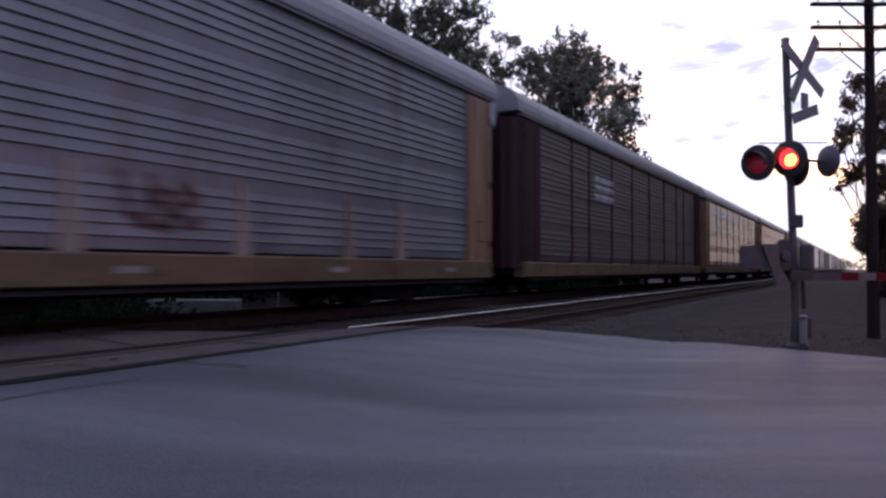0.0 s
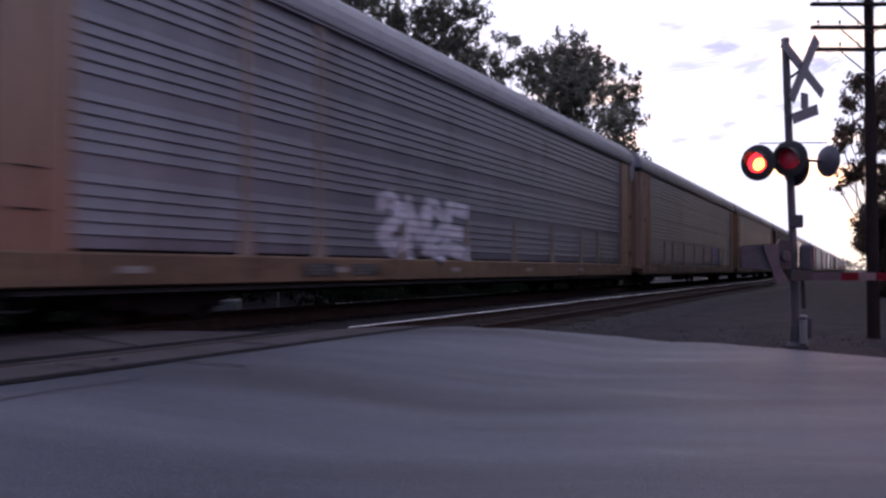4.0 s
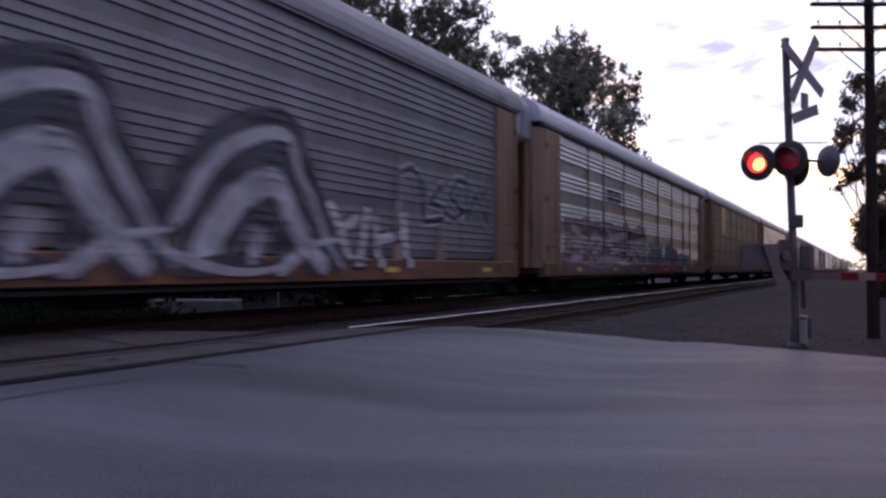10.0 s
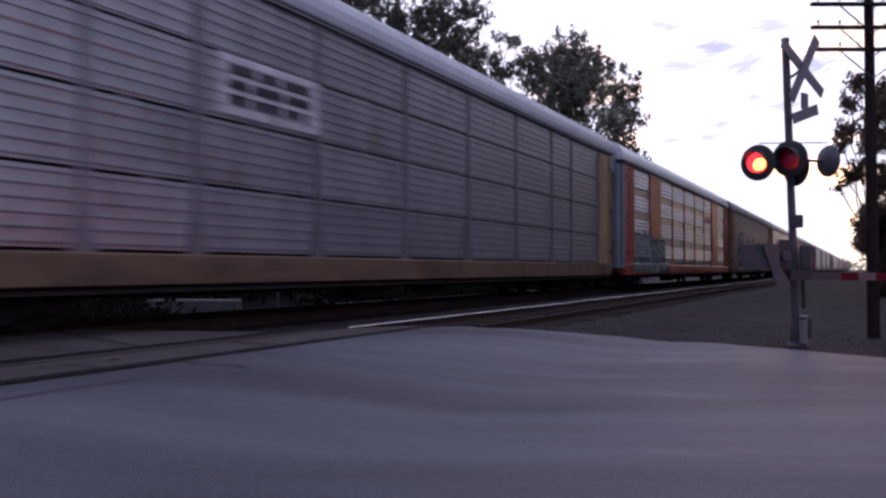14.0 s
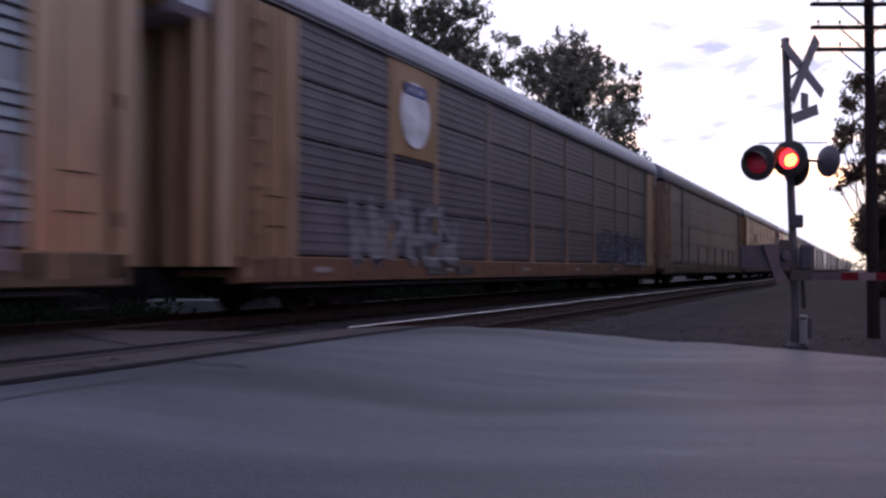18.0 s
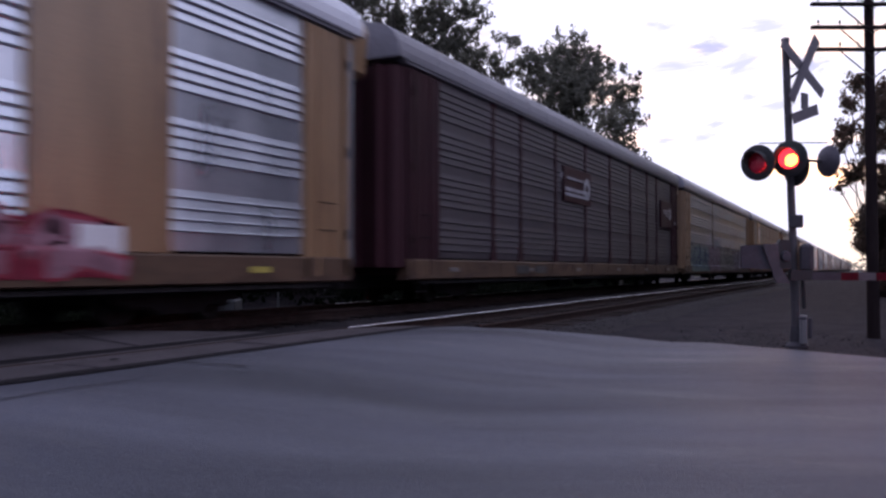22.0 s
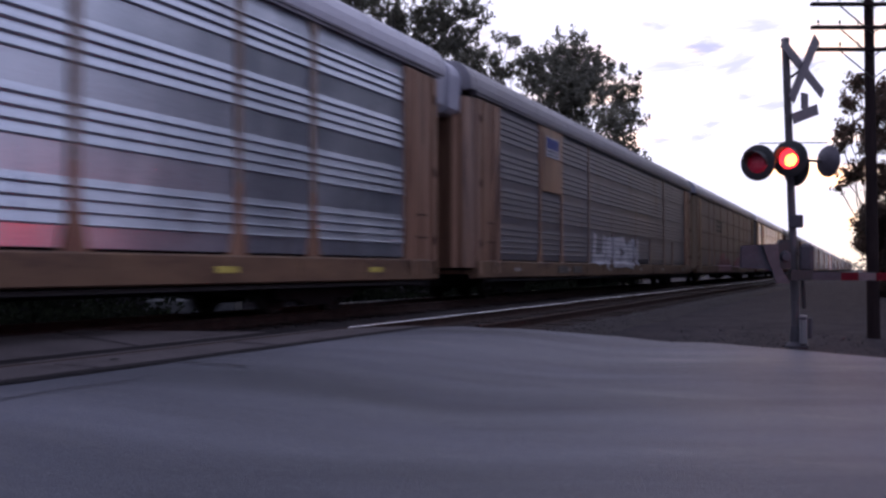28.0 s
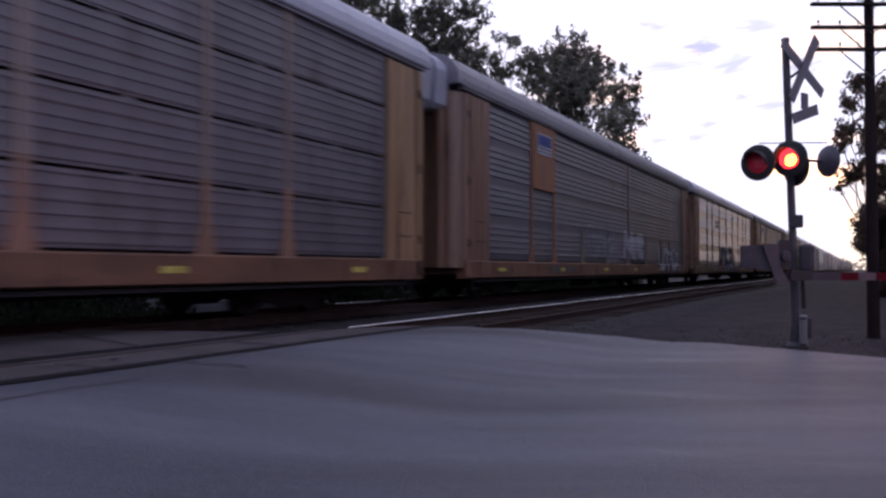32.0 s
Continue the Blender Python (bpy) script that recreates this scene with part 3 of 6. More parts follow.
def lamp_head(parent, at, way, label, lit, lens_mat=None):
    """Round black backplate, hood and red lens; the bright bulb unit turns behind it."""
    w = Vector(way).normalized()
    at = Vector(at)
    g = Geo()
    g.lathe([(0.0, -0.03), (0.27, -0.03), (0.28, -0.015), (0.28, 0.0), (0.265, 0.006), (0.163, 0.006)], at, w, 32)
    head = part("backplate", g, M_BLACK, parent, label, True)
    g = Geo()
    g.lathe([(0.0, -0.17), (0.1, -0.16), (0.14, -0.1), (0.14, -0.03)], at, w, 20)
    part("housing", g, M_BLACK, head, smooth=True)
    g = Geo()
    r, u = frame_axes(w)
    n = 18
    vs = []
    for i in range(n + 1):
        a = radians(-20 + 220 * i / n)
        d = r * math.cos(a) + u * math.sin(a)
        reach = 0.05 + 0.16 * max(0.0, math.sin(a)) ** 0.6
        for rad in (0.166, 0.174):
            vs += [at + d * rad, at + d * rad + w * reach]
    fs = []
    for i in range(n):
        k = i * 4
        fs += [(k, k + 1, k + 5, k + 4), (k + 2, k + 6, k + 7, k + 3), (k + 1, k + 3, k + 7, k + 5)]
    g.add(vs, fs)
    part("hood", g, M_HOOD, head)
    g = Geo()
    g.lathe([(0.14, 0.004), (0.12, 0.018), (0.06, 0.03), (0.0, 0.034)] if not lit else [(0.165, 0.004), (0.16, 0.008)], at, w, 24)
    part("lens_rim", g, M_LENS_DARK, head, smooth=True)
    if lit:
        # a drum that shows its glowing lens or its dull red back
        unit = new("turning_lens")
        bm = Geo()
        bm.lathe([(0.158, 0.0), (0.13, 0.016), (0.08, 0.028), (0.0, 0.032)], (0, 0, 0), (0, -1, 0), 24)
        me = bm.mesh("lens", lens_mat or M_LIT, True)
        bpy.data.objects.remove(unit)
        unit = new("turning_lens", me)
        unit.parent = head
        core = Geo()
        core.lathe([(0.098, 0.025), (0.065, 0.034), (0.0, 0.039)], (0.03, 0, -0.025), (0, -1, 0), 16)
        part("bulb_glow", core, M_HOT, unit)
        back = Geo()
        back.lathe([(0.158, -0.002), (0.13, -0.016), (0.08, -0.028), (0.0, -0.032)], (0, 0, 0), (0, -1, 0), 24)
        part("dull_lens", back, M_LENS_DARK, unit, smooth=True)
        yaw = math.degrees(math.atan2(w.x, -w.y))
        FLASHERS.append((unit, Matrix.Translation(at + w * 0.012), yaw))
    return head


def signal():
    base = Vector((-0.92, 14.1, -0.12))
    top = Vector((-1.03, 13.95, 4.73))
    ax = (top - base).normalized()

    def at(h):
        return base + ax * (h / ax.z)
    s = thing("crossing_signal", Matrix.Translation(base), "silver crossing signal mast with crossbuck and flashing red lamps", "railway signal")
    inv = Matrix.Translation(-base)

    def put(name, g, m, label="", smooth=False):
        g.v = [tuple(inv @ Vector(p)) for p in g.v]
        return part(name, g, m, s, label, smooth)
    facing = Vector((0.32, -0.95, 0)).normalized()
    r, u = frame_axes(facing)
    g = Geo()
    g.cone(at(0.0), at(1.5), 0.062, 0.06, 16)
    g.cone(at(1.5), at(4.83), 0.06, 0.056, 16)
    put("mast", g, M_MAST, smooth=True)
    g = Geo()
    g.lathe([(0.0, 4.88), (0.055, 4.87), (0.066, 4.82)], base, ax, 14)
    put("finial", g, M_MAST)
    g = Geo()
    g.lathe([(0.17, 0.0), (0.17, 0.04), (0.1, 0.1), (0.08, 0.3), (0.07, 0.34)], base, ax, 16)
    put("base_casting", g, M_GALVBOX, smooth=True)
    # crossbuck, seen nearly from its edge
    cw = Vector((0.893, -0.45, 0)).normalized()
    cr, cu = frame_axes(cw)
    cc_ = Vector((-0.78, 14.1, 4.27))
    for sgn in (-1, 1):
        g = Geo()
        d = (cr * 0.35 + cu * 0.5).normalized() if sgn > 0 else (cr * 0.58 - cu * 0.33).normalized()
        quad_plate(g, cc_ + cw * (0.012 * sgn), d, cw.cross(d), cw, 0.66, 0.088, 0.014)
        put("crossbuck_blade", g, M_SIGN_BACK, "white crossbuck blade seen from behind")
    g = Geo()
    g.pipe([at(4.2), Vector((-0.79, 14.08, 4.27))], 0.02)
    put("bracket", g, M_MAST)
    # track-count plate
    g = Geo()
    pc = Vector((-0.76, 14.1, 3.55))
    quad_plate(g, pc, (cr + Vector((0, 0, 0.32))).normalized(), (Vector((0, 0, 1)) - cr * 0.32).normalized(), cw, 0.38, 0.085, 0.012)
    quad_plate(g, pc + Vector((-0.01, 0, 0.2)), cr, Vector((0, 0, 1)), cw, 0.1, 0.13, 0.012)
    put("track_plate", g, M_SIGN_BACK, "plate below the crossbuck")
    # lamp arms and heads
    y0 = 13.98
    g = Geo()
    g.pipe([(-1.45, 13.82, 2.83), (-0.98, y0 + 0.05, 2.84), (-0.45, 14.3, 2.80)], 0.022)
    g.pipe([(-1.42, 13.84, 3.1), (-0.45, 14.28, 3.1)], 0.009)
    put("lamp_arm", g, M_MAST)
    box = at(1.98)
    g = Geo()
    g.box(box.x - 0.05, box.x + 0.16, box.y - 0.11, box.y + 0.05, box.z - 0.1, box.z + 0.1, 0.012)
    put("junction_box", g, M_GALVBOX)
    inv3 = base
    l1 = Vector((-1.42, 13.62, 2.765)) - inv3
    l2 = Vector((-0.97, 13.72, 2.815)) - inv3
    l3 = Vector((-0.45, 14.22, 2.80)) - inv3
    face = Vector((-0.36, -0.93, -0.05))
    lamp_head(s, l1, face, "black lamp with a red flashing lens", True)
    lamp_head(s, l2, face, "black lamp with a red flashing lens", True)
    g = Geo()
    back = Vector((1.0, 0.95, 0)).normalized()
    g.lathe([(0.0, -0.06), (0.1, -0.055), (0.19, -0.03), (0.245, 0.0), (0.25, 0.012), (0.0, 0.012)], l3, back, 28)
    part("lamp_back", g, M_SIGN_BACK, s, "silver back of a lamp that faces away", True)
    g = Geo()
    g.lathe([(0.29, -0.0), (0.29, 0.014), (0.0, 0.014)], Vector((-0.90, 13.99, 2.70)) - inv3, back, 28)
    part("backplate", g, M_BLACK, s)
    # gate mechanism, counterweights and arm
    g = Geo()
    g.box(-0.86, -0.66, 13.9, 14.3, 1.08, 1.5, 0.04)
    put("gate_mechanism", g, M_GALVBOX, "grey gate mechanism case")
    rgt = Vector((0.892, 0.452, 0))
    arm0 = Vector((-0.93, 13.72, 1.0))
    wy = Vector((-0.452, 0.892, 0))

    def plate(pts, off, t):
        """Flat plate of the gate, its corners given along the arm and in height."""
        g = Geo()
        n = len(pts)
        vs = [arm0 + rgt * p + wy * (off + d) + Vector((0, 0, z - 1.0)) for d in (-t / 2, t / 2) for p, z in pts]
        g.add(vs, [tuple(range(n)), tuple(range(2 * n - 1, n - 1, -1))] + [(i, (i + 1) % n, n + (i + 1) % n, n + i) for i in range(n)])
        return g
    put("counterweight", plate([(-0.81, 1.13), (-0.3, 1.11), (-0.3, 1.48), (-0.36, 1.5), (-0.81, 1.47)], 0.0, 0.06), M_GALVBOX, "grey counterweight plate")
    put("counterweight_arm", plate([(-0.5, 1.49), (-0.26, 1.5), (-0.24, 1.16), (-0.08, 0.9), (-0.3, 0.9), (-0.36, 1.1)], -0.06, 0.04), M_MAST, "pale arm that carries the counterweight")
    put("arm_bracket", plate([(-0.25, 1.12), (-0.04, 1.12), (-0.04, 1.55), (-0.2, 1.57), (-0.25, 1.5)], 0.02, 0.08), M_BLACK)
    g = Geo()
    g.lathe([(0.0, 0.05), (0.07, 0.045), (0.085, 0.0)], arm0 + rgt * -0.13 + wy * -0.03 + Vector((0, 0, 0.31)), -wy, 18)
    put("gear_cover", g, M_GALVBOX, "round grey cover of the gate gear", True)
    put("arm_root", plate([(-0.06, 0.94), (0.25, 0.94), (0.28, 1.1), (-0.06, 1.1)], 0.0, 0.09), M_BLACK)
    put("arm_butt", plate([(0.28, 0.95), (0.72, 0.945), (0.72, 1.065), (0.28, 1.07)], 0.0, 0.03), M_GALVBOX, "dull grey butt of the gate arm")
    for i in range(9):
        g = Geo()
        quad_plate(g, arm0 + rgt * (0.855 + 0.27 * i), rgt, Vector((0, 0, 1)), Vector((-0.452, 0.892, 0)), 0.133, 0.06, 0.03)
        put("arm_stripe", g, M_GATE_RED if i % 2 == 0 else M_GATE_WHITE, "red reflective stripe" if i % 2 == 0 else "white reflective stripe")
    g = Geo()
    g.box(-0.87, -0.76, 13.92, 14.02, -0.05, 0.4, 0.012)
    put("cable_box", g, M_BOX, "pale cable box at the foot of the mast")
    g = Geo()
    g.box(-0.745, -0.69, 13.94, 14.02, 0.05, 0.36, 0.012)
    put("cover", g, M_GALVBOX, "grey side cover of the cable box")
    g = Geo()
    g.box(-0.86, -0.77, 13.915, 13.925, 0.33, 0.37, 0.003)
    g.box(-0.84, -0.835, 13.915, 13.925, -0.03, 0.32)
    put("hasp", g, M_GALVBOX)
    g = Geo()
    g.pipe([(-0.8, 13.98, 0.5), (-0.82, 14.0, 0.95)], 0.03)
    put("conduit", g, M_BLACK)


signal()


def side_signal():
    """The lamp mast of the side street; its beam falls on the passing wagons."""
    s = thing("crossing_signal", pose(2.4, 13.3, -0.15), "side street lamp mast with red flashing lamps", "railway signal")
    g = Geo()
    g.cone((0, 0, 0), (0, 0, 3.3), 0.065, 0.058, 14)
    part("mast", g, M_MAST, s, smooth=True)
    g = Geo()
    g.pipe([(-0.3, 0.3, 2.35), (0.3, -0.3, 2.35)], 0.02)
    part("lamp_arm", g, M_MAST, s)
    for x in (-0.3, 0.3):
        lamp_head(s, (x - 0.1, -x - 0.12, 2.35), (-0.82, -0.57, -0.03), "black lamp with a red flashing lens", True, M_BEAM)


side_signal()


# ---- pole, cabinet, posts ----
def utility_pole():
    base = (0.18, 16.45, -0.2)
    p = thing("utility_pole", Matrix.Translation(base), "dark wooden line pole with three crossarms and insulators", "utility pole")
    g = Geo()
    g.cone((0, 0, 0), (-0.02, 0.0, 8.2), 0.108, 0.068, 18)
    part("pole", g, M_POLE, p, smooth=True)
    d = Vector((0.892, 0.452, 0))
    for z in (5.17, 5.56, 5.97, 6.4):
        arm = Geo()
        quad_plate(arm, Vector((0, 0, z)) + Vector((0.08, -0.16, 0)), d, Vector((0, 0, 1)), Vector((-0.452, 0.892, 0)), 1.12, 0.026, 0.09)
        arm_ob = part("crossarm", arm, M_POLE, p)
        for k in (-1.0, -0.62, -0.3, 0.3, 0.62, 1.0):
            g = Geo()
            at = Vector((0.08, -0.16, z + 0.026)) + d * k
            g.lathe([(0.009, 0.0), (0.009, 0.045), (0.021, 0.048), (0.024, 0.066), (0.016, 0.073), (0.018, 0.095), (0.009, 0.105), (0.0, 0.107)], at, (0, 0, 1), 10)
            part("insulator", g, M_GLASS_I, arm_ob)
        g = Geo()
        for s in (-1, 1):
            g.cone(Vector((0.04, -0.12, z - 0.5)), Vector((0.08, -0.16, z - 0.04)) + d * (0.6 * s), 0.012, 0.012, 6)
        part("brace", g, M_WIRE, p)


utility_pole()


def far_items():
    """Pale low things on the far side of the track, glimpsed under the cars."""
    c = thing("concrete_block", pose(-15.6, 16.4, -0.14, 0, 0, 26.9), "pale weathered concrete block on the far verge", "concrete block")
    g = Geo()
    g.box(-1.15, 1.15, -0.4, 0.4, 0.1, 0.46, 0.03)
    part("block", g, M_PALE, c)
    g = Geo()
    g.box(-1.0, 1.0, -0.35, 0.35, 0, 0.1, 0.02)
    part("footing", g, M_TAR_AND_SHADE, c)
    c = thing("marker_post", pose(-16.4, 20.9, -0.35), "slim white marker post", "post")
    g = Geo()
    g.cone((0, 0, 0), (0, 0, 0.72), 0.032, 0.03, 10)
    part("post", g, M_PALE, c)
    g = Geo()
    g.lathe([(0.034, 0.72), (0.036, 0.74), (0.0, 0.75)], (0, 0, 0), (0, 0, 1), 10)
    part("cap", g, M_PALE, c)


far_items()


# ---- trees ----
def tree(name, along_view, aside, lobes, seed, material, label, leaf=0.24, thick=44, trunk=0.16):
    """Tapered trunk, a limb to every lobe of the crown, and sprigs of leaves that fill the lobes loosely.
    lobes: (aside, height, radius, density) each; aside runs along the road's verge."""
    rnd = random.Random(seed)
    rgt, way = Vector((0.892, 0.452, 0)), Vector((-0.452, 0.892, 0))
    base = way * along_view + rgt * aside + Vector((0, 0, -0.2))
    t = thing(name, Matrix.Translation(base), label, "tree", "trees round the crossing")
    wood, g = Geo(), Geo()
    mid = sum(q[0] for q in lobes) / len(lobes)
    fork = rgt * (mid * 0.4) + Vector((0, 0, min(q[1] for q in lobes) * 0.55))

    def bough(p, q, r0, r1, bends=4):
        sag = Vector((rnd.uniform(-1, 1), rnd.uniform(-1, 1), rnd.uniform(-0.2, 1.0))) * (q - p).length * 0.1
        last = p
        for i in range(1, bends + 1):
            k = i / bends
            c = p.lerp(q, k) + sag * math.sin(math.pi * k)
            wood.cone(last, c, r0 + (r1 - r0) * (k - 1 / bends), r0 + (r1 - r0) * k, 7, False)
            last = c
    bough(Vector((0, 0, -0.3)), fork, trunk, trunk * 0.75)
    for dr, z, r, dense in lobes:
        c = rgt * dr + way * rnd.gauss(0, 0.9 * r) + Vector((0, 0, z))
        bough(fork, c, trunk * 0.35 * min(1.0, 0.3 + 0.5 * r), 0.018)
        for _ in range(4):
            o = Vector((rnd.gauss(0, 1), rnd.gauss(0, 1), rnd.gauss(0.3, 1))).normalized() * r
            bough(c, c + o * 0.8, 0.02, 0.008, 2)
        for _ in range(max(3, int(thick * r * r * dense + 4 * r))):
            o = Vector((rnd.gauss(0, 1), rnd.gauss(0, 1), rnd.gauss(0, 1))).normalized() * r * rnd.random() ** 0.45 * (1.0 if rnd.random() < 0.8 else 1.25)
            grow = (o.normalized() + Vector((0, 0, 0.7))).normalized() * leaf * rnd.uniform(0.8, 1.9)
            for _ in range(24):
                k = rnd.random()
                p = c + o + grow * (k * 1.6 - 0.6) + Vector((rnd.gauss(0, 1), rnd.gauss(0, 1), rnd.gauss(0, 1))) * leaf * 0.55 * (1.15 - k * 0.7)
                a = Vector((rnd.uniform(-1, 1), rnd.uniform(-1, 1), rnd.uniform(-1, 1))).normalized() * leaf * rnd.uniform(0.35, 0.6)
                b = a.cross(Vector((rnd.uniform(-1, 1), rnd.uniform(-1, 1), rnd.uniform(-1, 1)))).normalized() * leaf * rnd.uniform(0.2, 0.32)
                g.add([p - a, p + b, p + a, p - b], [(0, 1, 2, 3)])
    part("trunk", wood, M_BARK, t, smooth=True)
    me = bpy.data.meshes.new("crown")
    me.from_pydata(g.v, [], g.f)
    me.materials.append(material)
    o = new("crown", me)
    o.parent = t
    tagged(o, kind="stuff")
    return t


GREEN = "tall leafy deciduous tree, dark against the dusk sky"
tree("broadleaf_tree", 44, -1.63, [(-2.71, 15.2, 1.26, 1), (-0.9, 14.6, 1.5, 1), (0.75, 13.7, 1.44, 1), (2.11, 13.1, 0.9, 1), (1.66, 15.05, 1.08, 1), (3.07, 15.29, 0.84, 0.8), (3.16, 14, 0.48, 0.5), (2.56, 13.49, 0.54, 1), (-0.9, 17.76, 2.56, 1), (1.81, 17.46, 1.81, 0.8), (3.85, 14.81, 0.27, 0.5), (-3.61, 16.26, 1.2, 0.8)], 11, M_LEAF, GREEN, leaf=0.24)
tree("broadleaf_tree", 50, 3.28, [(-1.2, 14.09, 0.75, 1), (-0.17, 13.17, 0.82, 1), (0.85, 13.24, 0.62, 0.8), (0.68, 15.05, 0.51, 0.5), (0.14, 15.39, 0.24, 0.5), (1.23, 15.29, 0.31, 0.5), (-0.34, 14.36, 0.34, 0.4), (1.88, 13.51, 0.62, 0.8), (-2.05, 13.85, 0.96, 1)], 17, M_LEAF, "low broadleaf tree between two taller ones", leaf=0.24)
tree("broadleaf_tree", 48, 7.09, [(-0.49, 13.35, 1.12, 1), (0.33, 13.68, 0.98, 1), (0.98, 12.86, 1.25, 1), (-0.49, 11.71, 1.64, 1), (0.98, 11.38, 1.31, 1), (0.33, 9.9, 1.9, 1), (1.71, 13.41, 0.66, 1), (2.56, 13.09, 0.46, 0.8), (-0.26, 14.93, 0.23, 0.6), (0.53, 15.06, 0.26, 0.6), (1.21, 14.66, 0.26, 0.6), (-1.81, 13.74, 0.59, 0.8), (-1.81, 12.36, 0.92, 0.8), (-2.46, 13.51, 0.26, 0.5)], 23, M_LEAF, "tall broadleaf tree with a dense dark crown", leaf=0.24)
tree("broadleaf_tree", 55, 11.89, [(-0.3, 9.4, 1.2, 1), (0.5, 8.2, 1.3, 1), (-1.1, 8.4, 1.3, 1), (-0.08, 12.85, 0.9, 0.9), (0.45, 11.53, 0.75, 0.9), (-0.3, 13.68, 0.49, 0.8), (0.9, 14.05, 0.34, 0.6), (0.19, 14.65, 0.23, 0.5), (1.13, 12.85, 0.45, 0.6), (1.58, 11.27, 0.34, 0.5), (-0.75, 10.78, 0.98, 1), (-1.43, 13.41, 0.3, 0.5), (0.94, 13.23, 0.38, 0.7)], 29, M_LEAF, "slender broadleaf tree with an open crown", leaf=0.26)
tree("roadside_tree", 26, 13.62, [(-0.36, 7.29, 0.28, 0.8), (-0.62, 6.62, 0.27, 0.8), (-0.09, 6.23, 0.43, 1), (-0.8, 5.73, 0.3, 0.8), (-1, 5.21, 0.23, 0.7), (-0.43, 5.12, 0.36, 1), (0.11, 5.51, 0.5, 1), (-0.36, 4.41, 0.36, 0.8), (-0.78, 4.16, 0.2, 0.5), (-1.14, 3.88, 0.11, 0.4), (0.18, 4.09, 0.5, 1), (0.21, 6.85, 0.39, 1)], 41, M_LEAF_SUNSET, "roadside tree behind the pole, its leaves tinted red for the sunset light", leaf=0.13, thick=340, trunk=0.06)
tree("roadside_tree", 38, 20.17, [(-0.57, 3.69, 0.52, 1), (-1.01, 3.25, 0.34, 0.8), (-0.21, 2.78, 0.68, 1), (-0.73, 2.26, 0.39, 1), (-0.05, 1.48, 0.68, 1), (-0.31, 0.44, 0.62, 1), (0.13, 3.69, 0.57, 1)], 47, M_LEAF_SUNSET, "low roadside tree, its leaves tinted red for the sunset light", leaf=0.18, thick=260)
# unseen tree, added beside the road for the light and the wagons' reflections
tree("roadside_tree", 20.5, 19.3, [(0, 5.5, 2.2, 1), (1.6, 7.5, 2.0, 1), (-1.7, 8.0, 1.9, 1), (0.2, 10.0, 2.0, 1)], 59, M_LEAF, "unseen leafy tree added for the light and the wagons' reflections", leaf=0.3)


def foliage(name, spots, material, label, category, seed, n, leaf=1.0):
    """Loose masses of leaves: (x, y, height, half width) each."""
    rnd = random.Random(seed)
    g = Geo()
    for x, y, h, r in spots:
        for _ in range(n):
            s = rnd.uniform(0.1, 0.24) * (0.5 + r * 0.5) * leaf
            a = Vector((rnd.uniform(-1, 1), rnd.uniform(-1, 1), rnd.uniform(-1, 1))).normalized() * s
            b = a.cross(Vector((rnd.uniform(-1, 1), rnd.uniform(-1, 1), rnd.uniform(-1, 1)))).normalized() * s * 0.7
            k = rnd.random() ** 0.8
            q = r * (1.0 - 0.55 * k * k) * (0.45 + 0.55 * min(1.0, k / 0.3))
            dx, dy = (max(-0.9, min(0.9, rnd.gauss(0, 0.5))) for _ in range(2))
            p = Vector((x + dx * q, y + dy * q, -0.35 + h * k))
            g.add([p - a, p + b, p + a, p - b], [(0, 1, 2, 3)])
    me = bpy.data.meshes.new(name)
    me.from_pydata(g.v, [], g.f)
    me.materials.append(material)
    return tagged(new(name, me), label, category, kind="stuff")


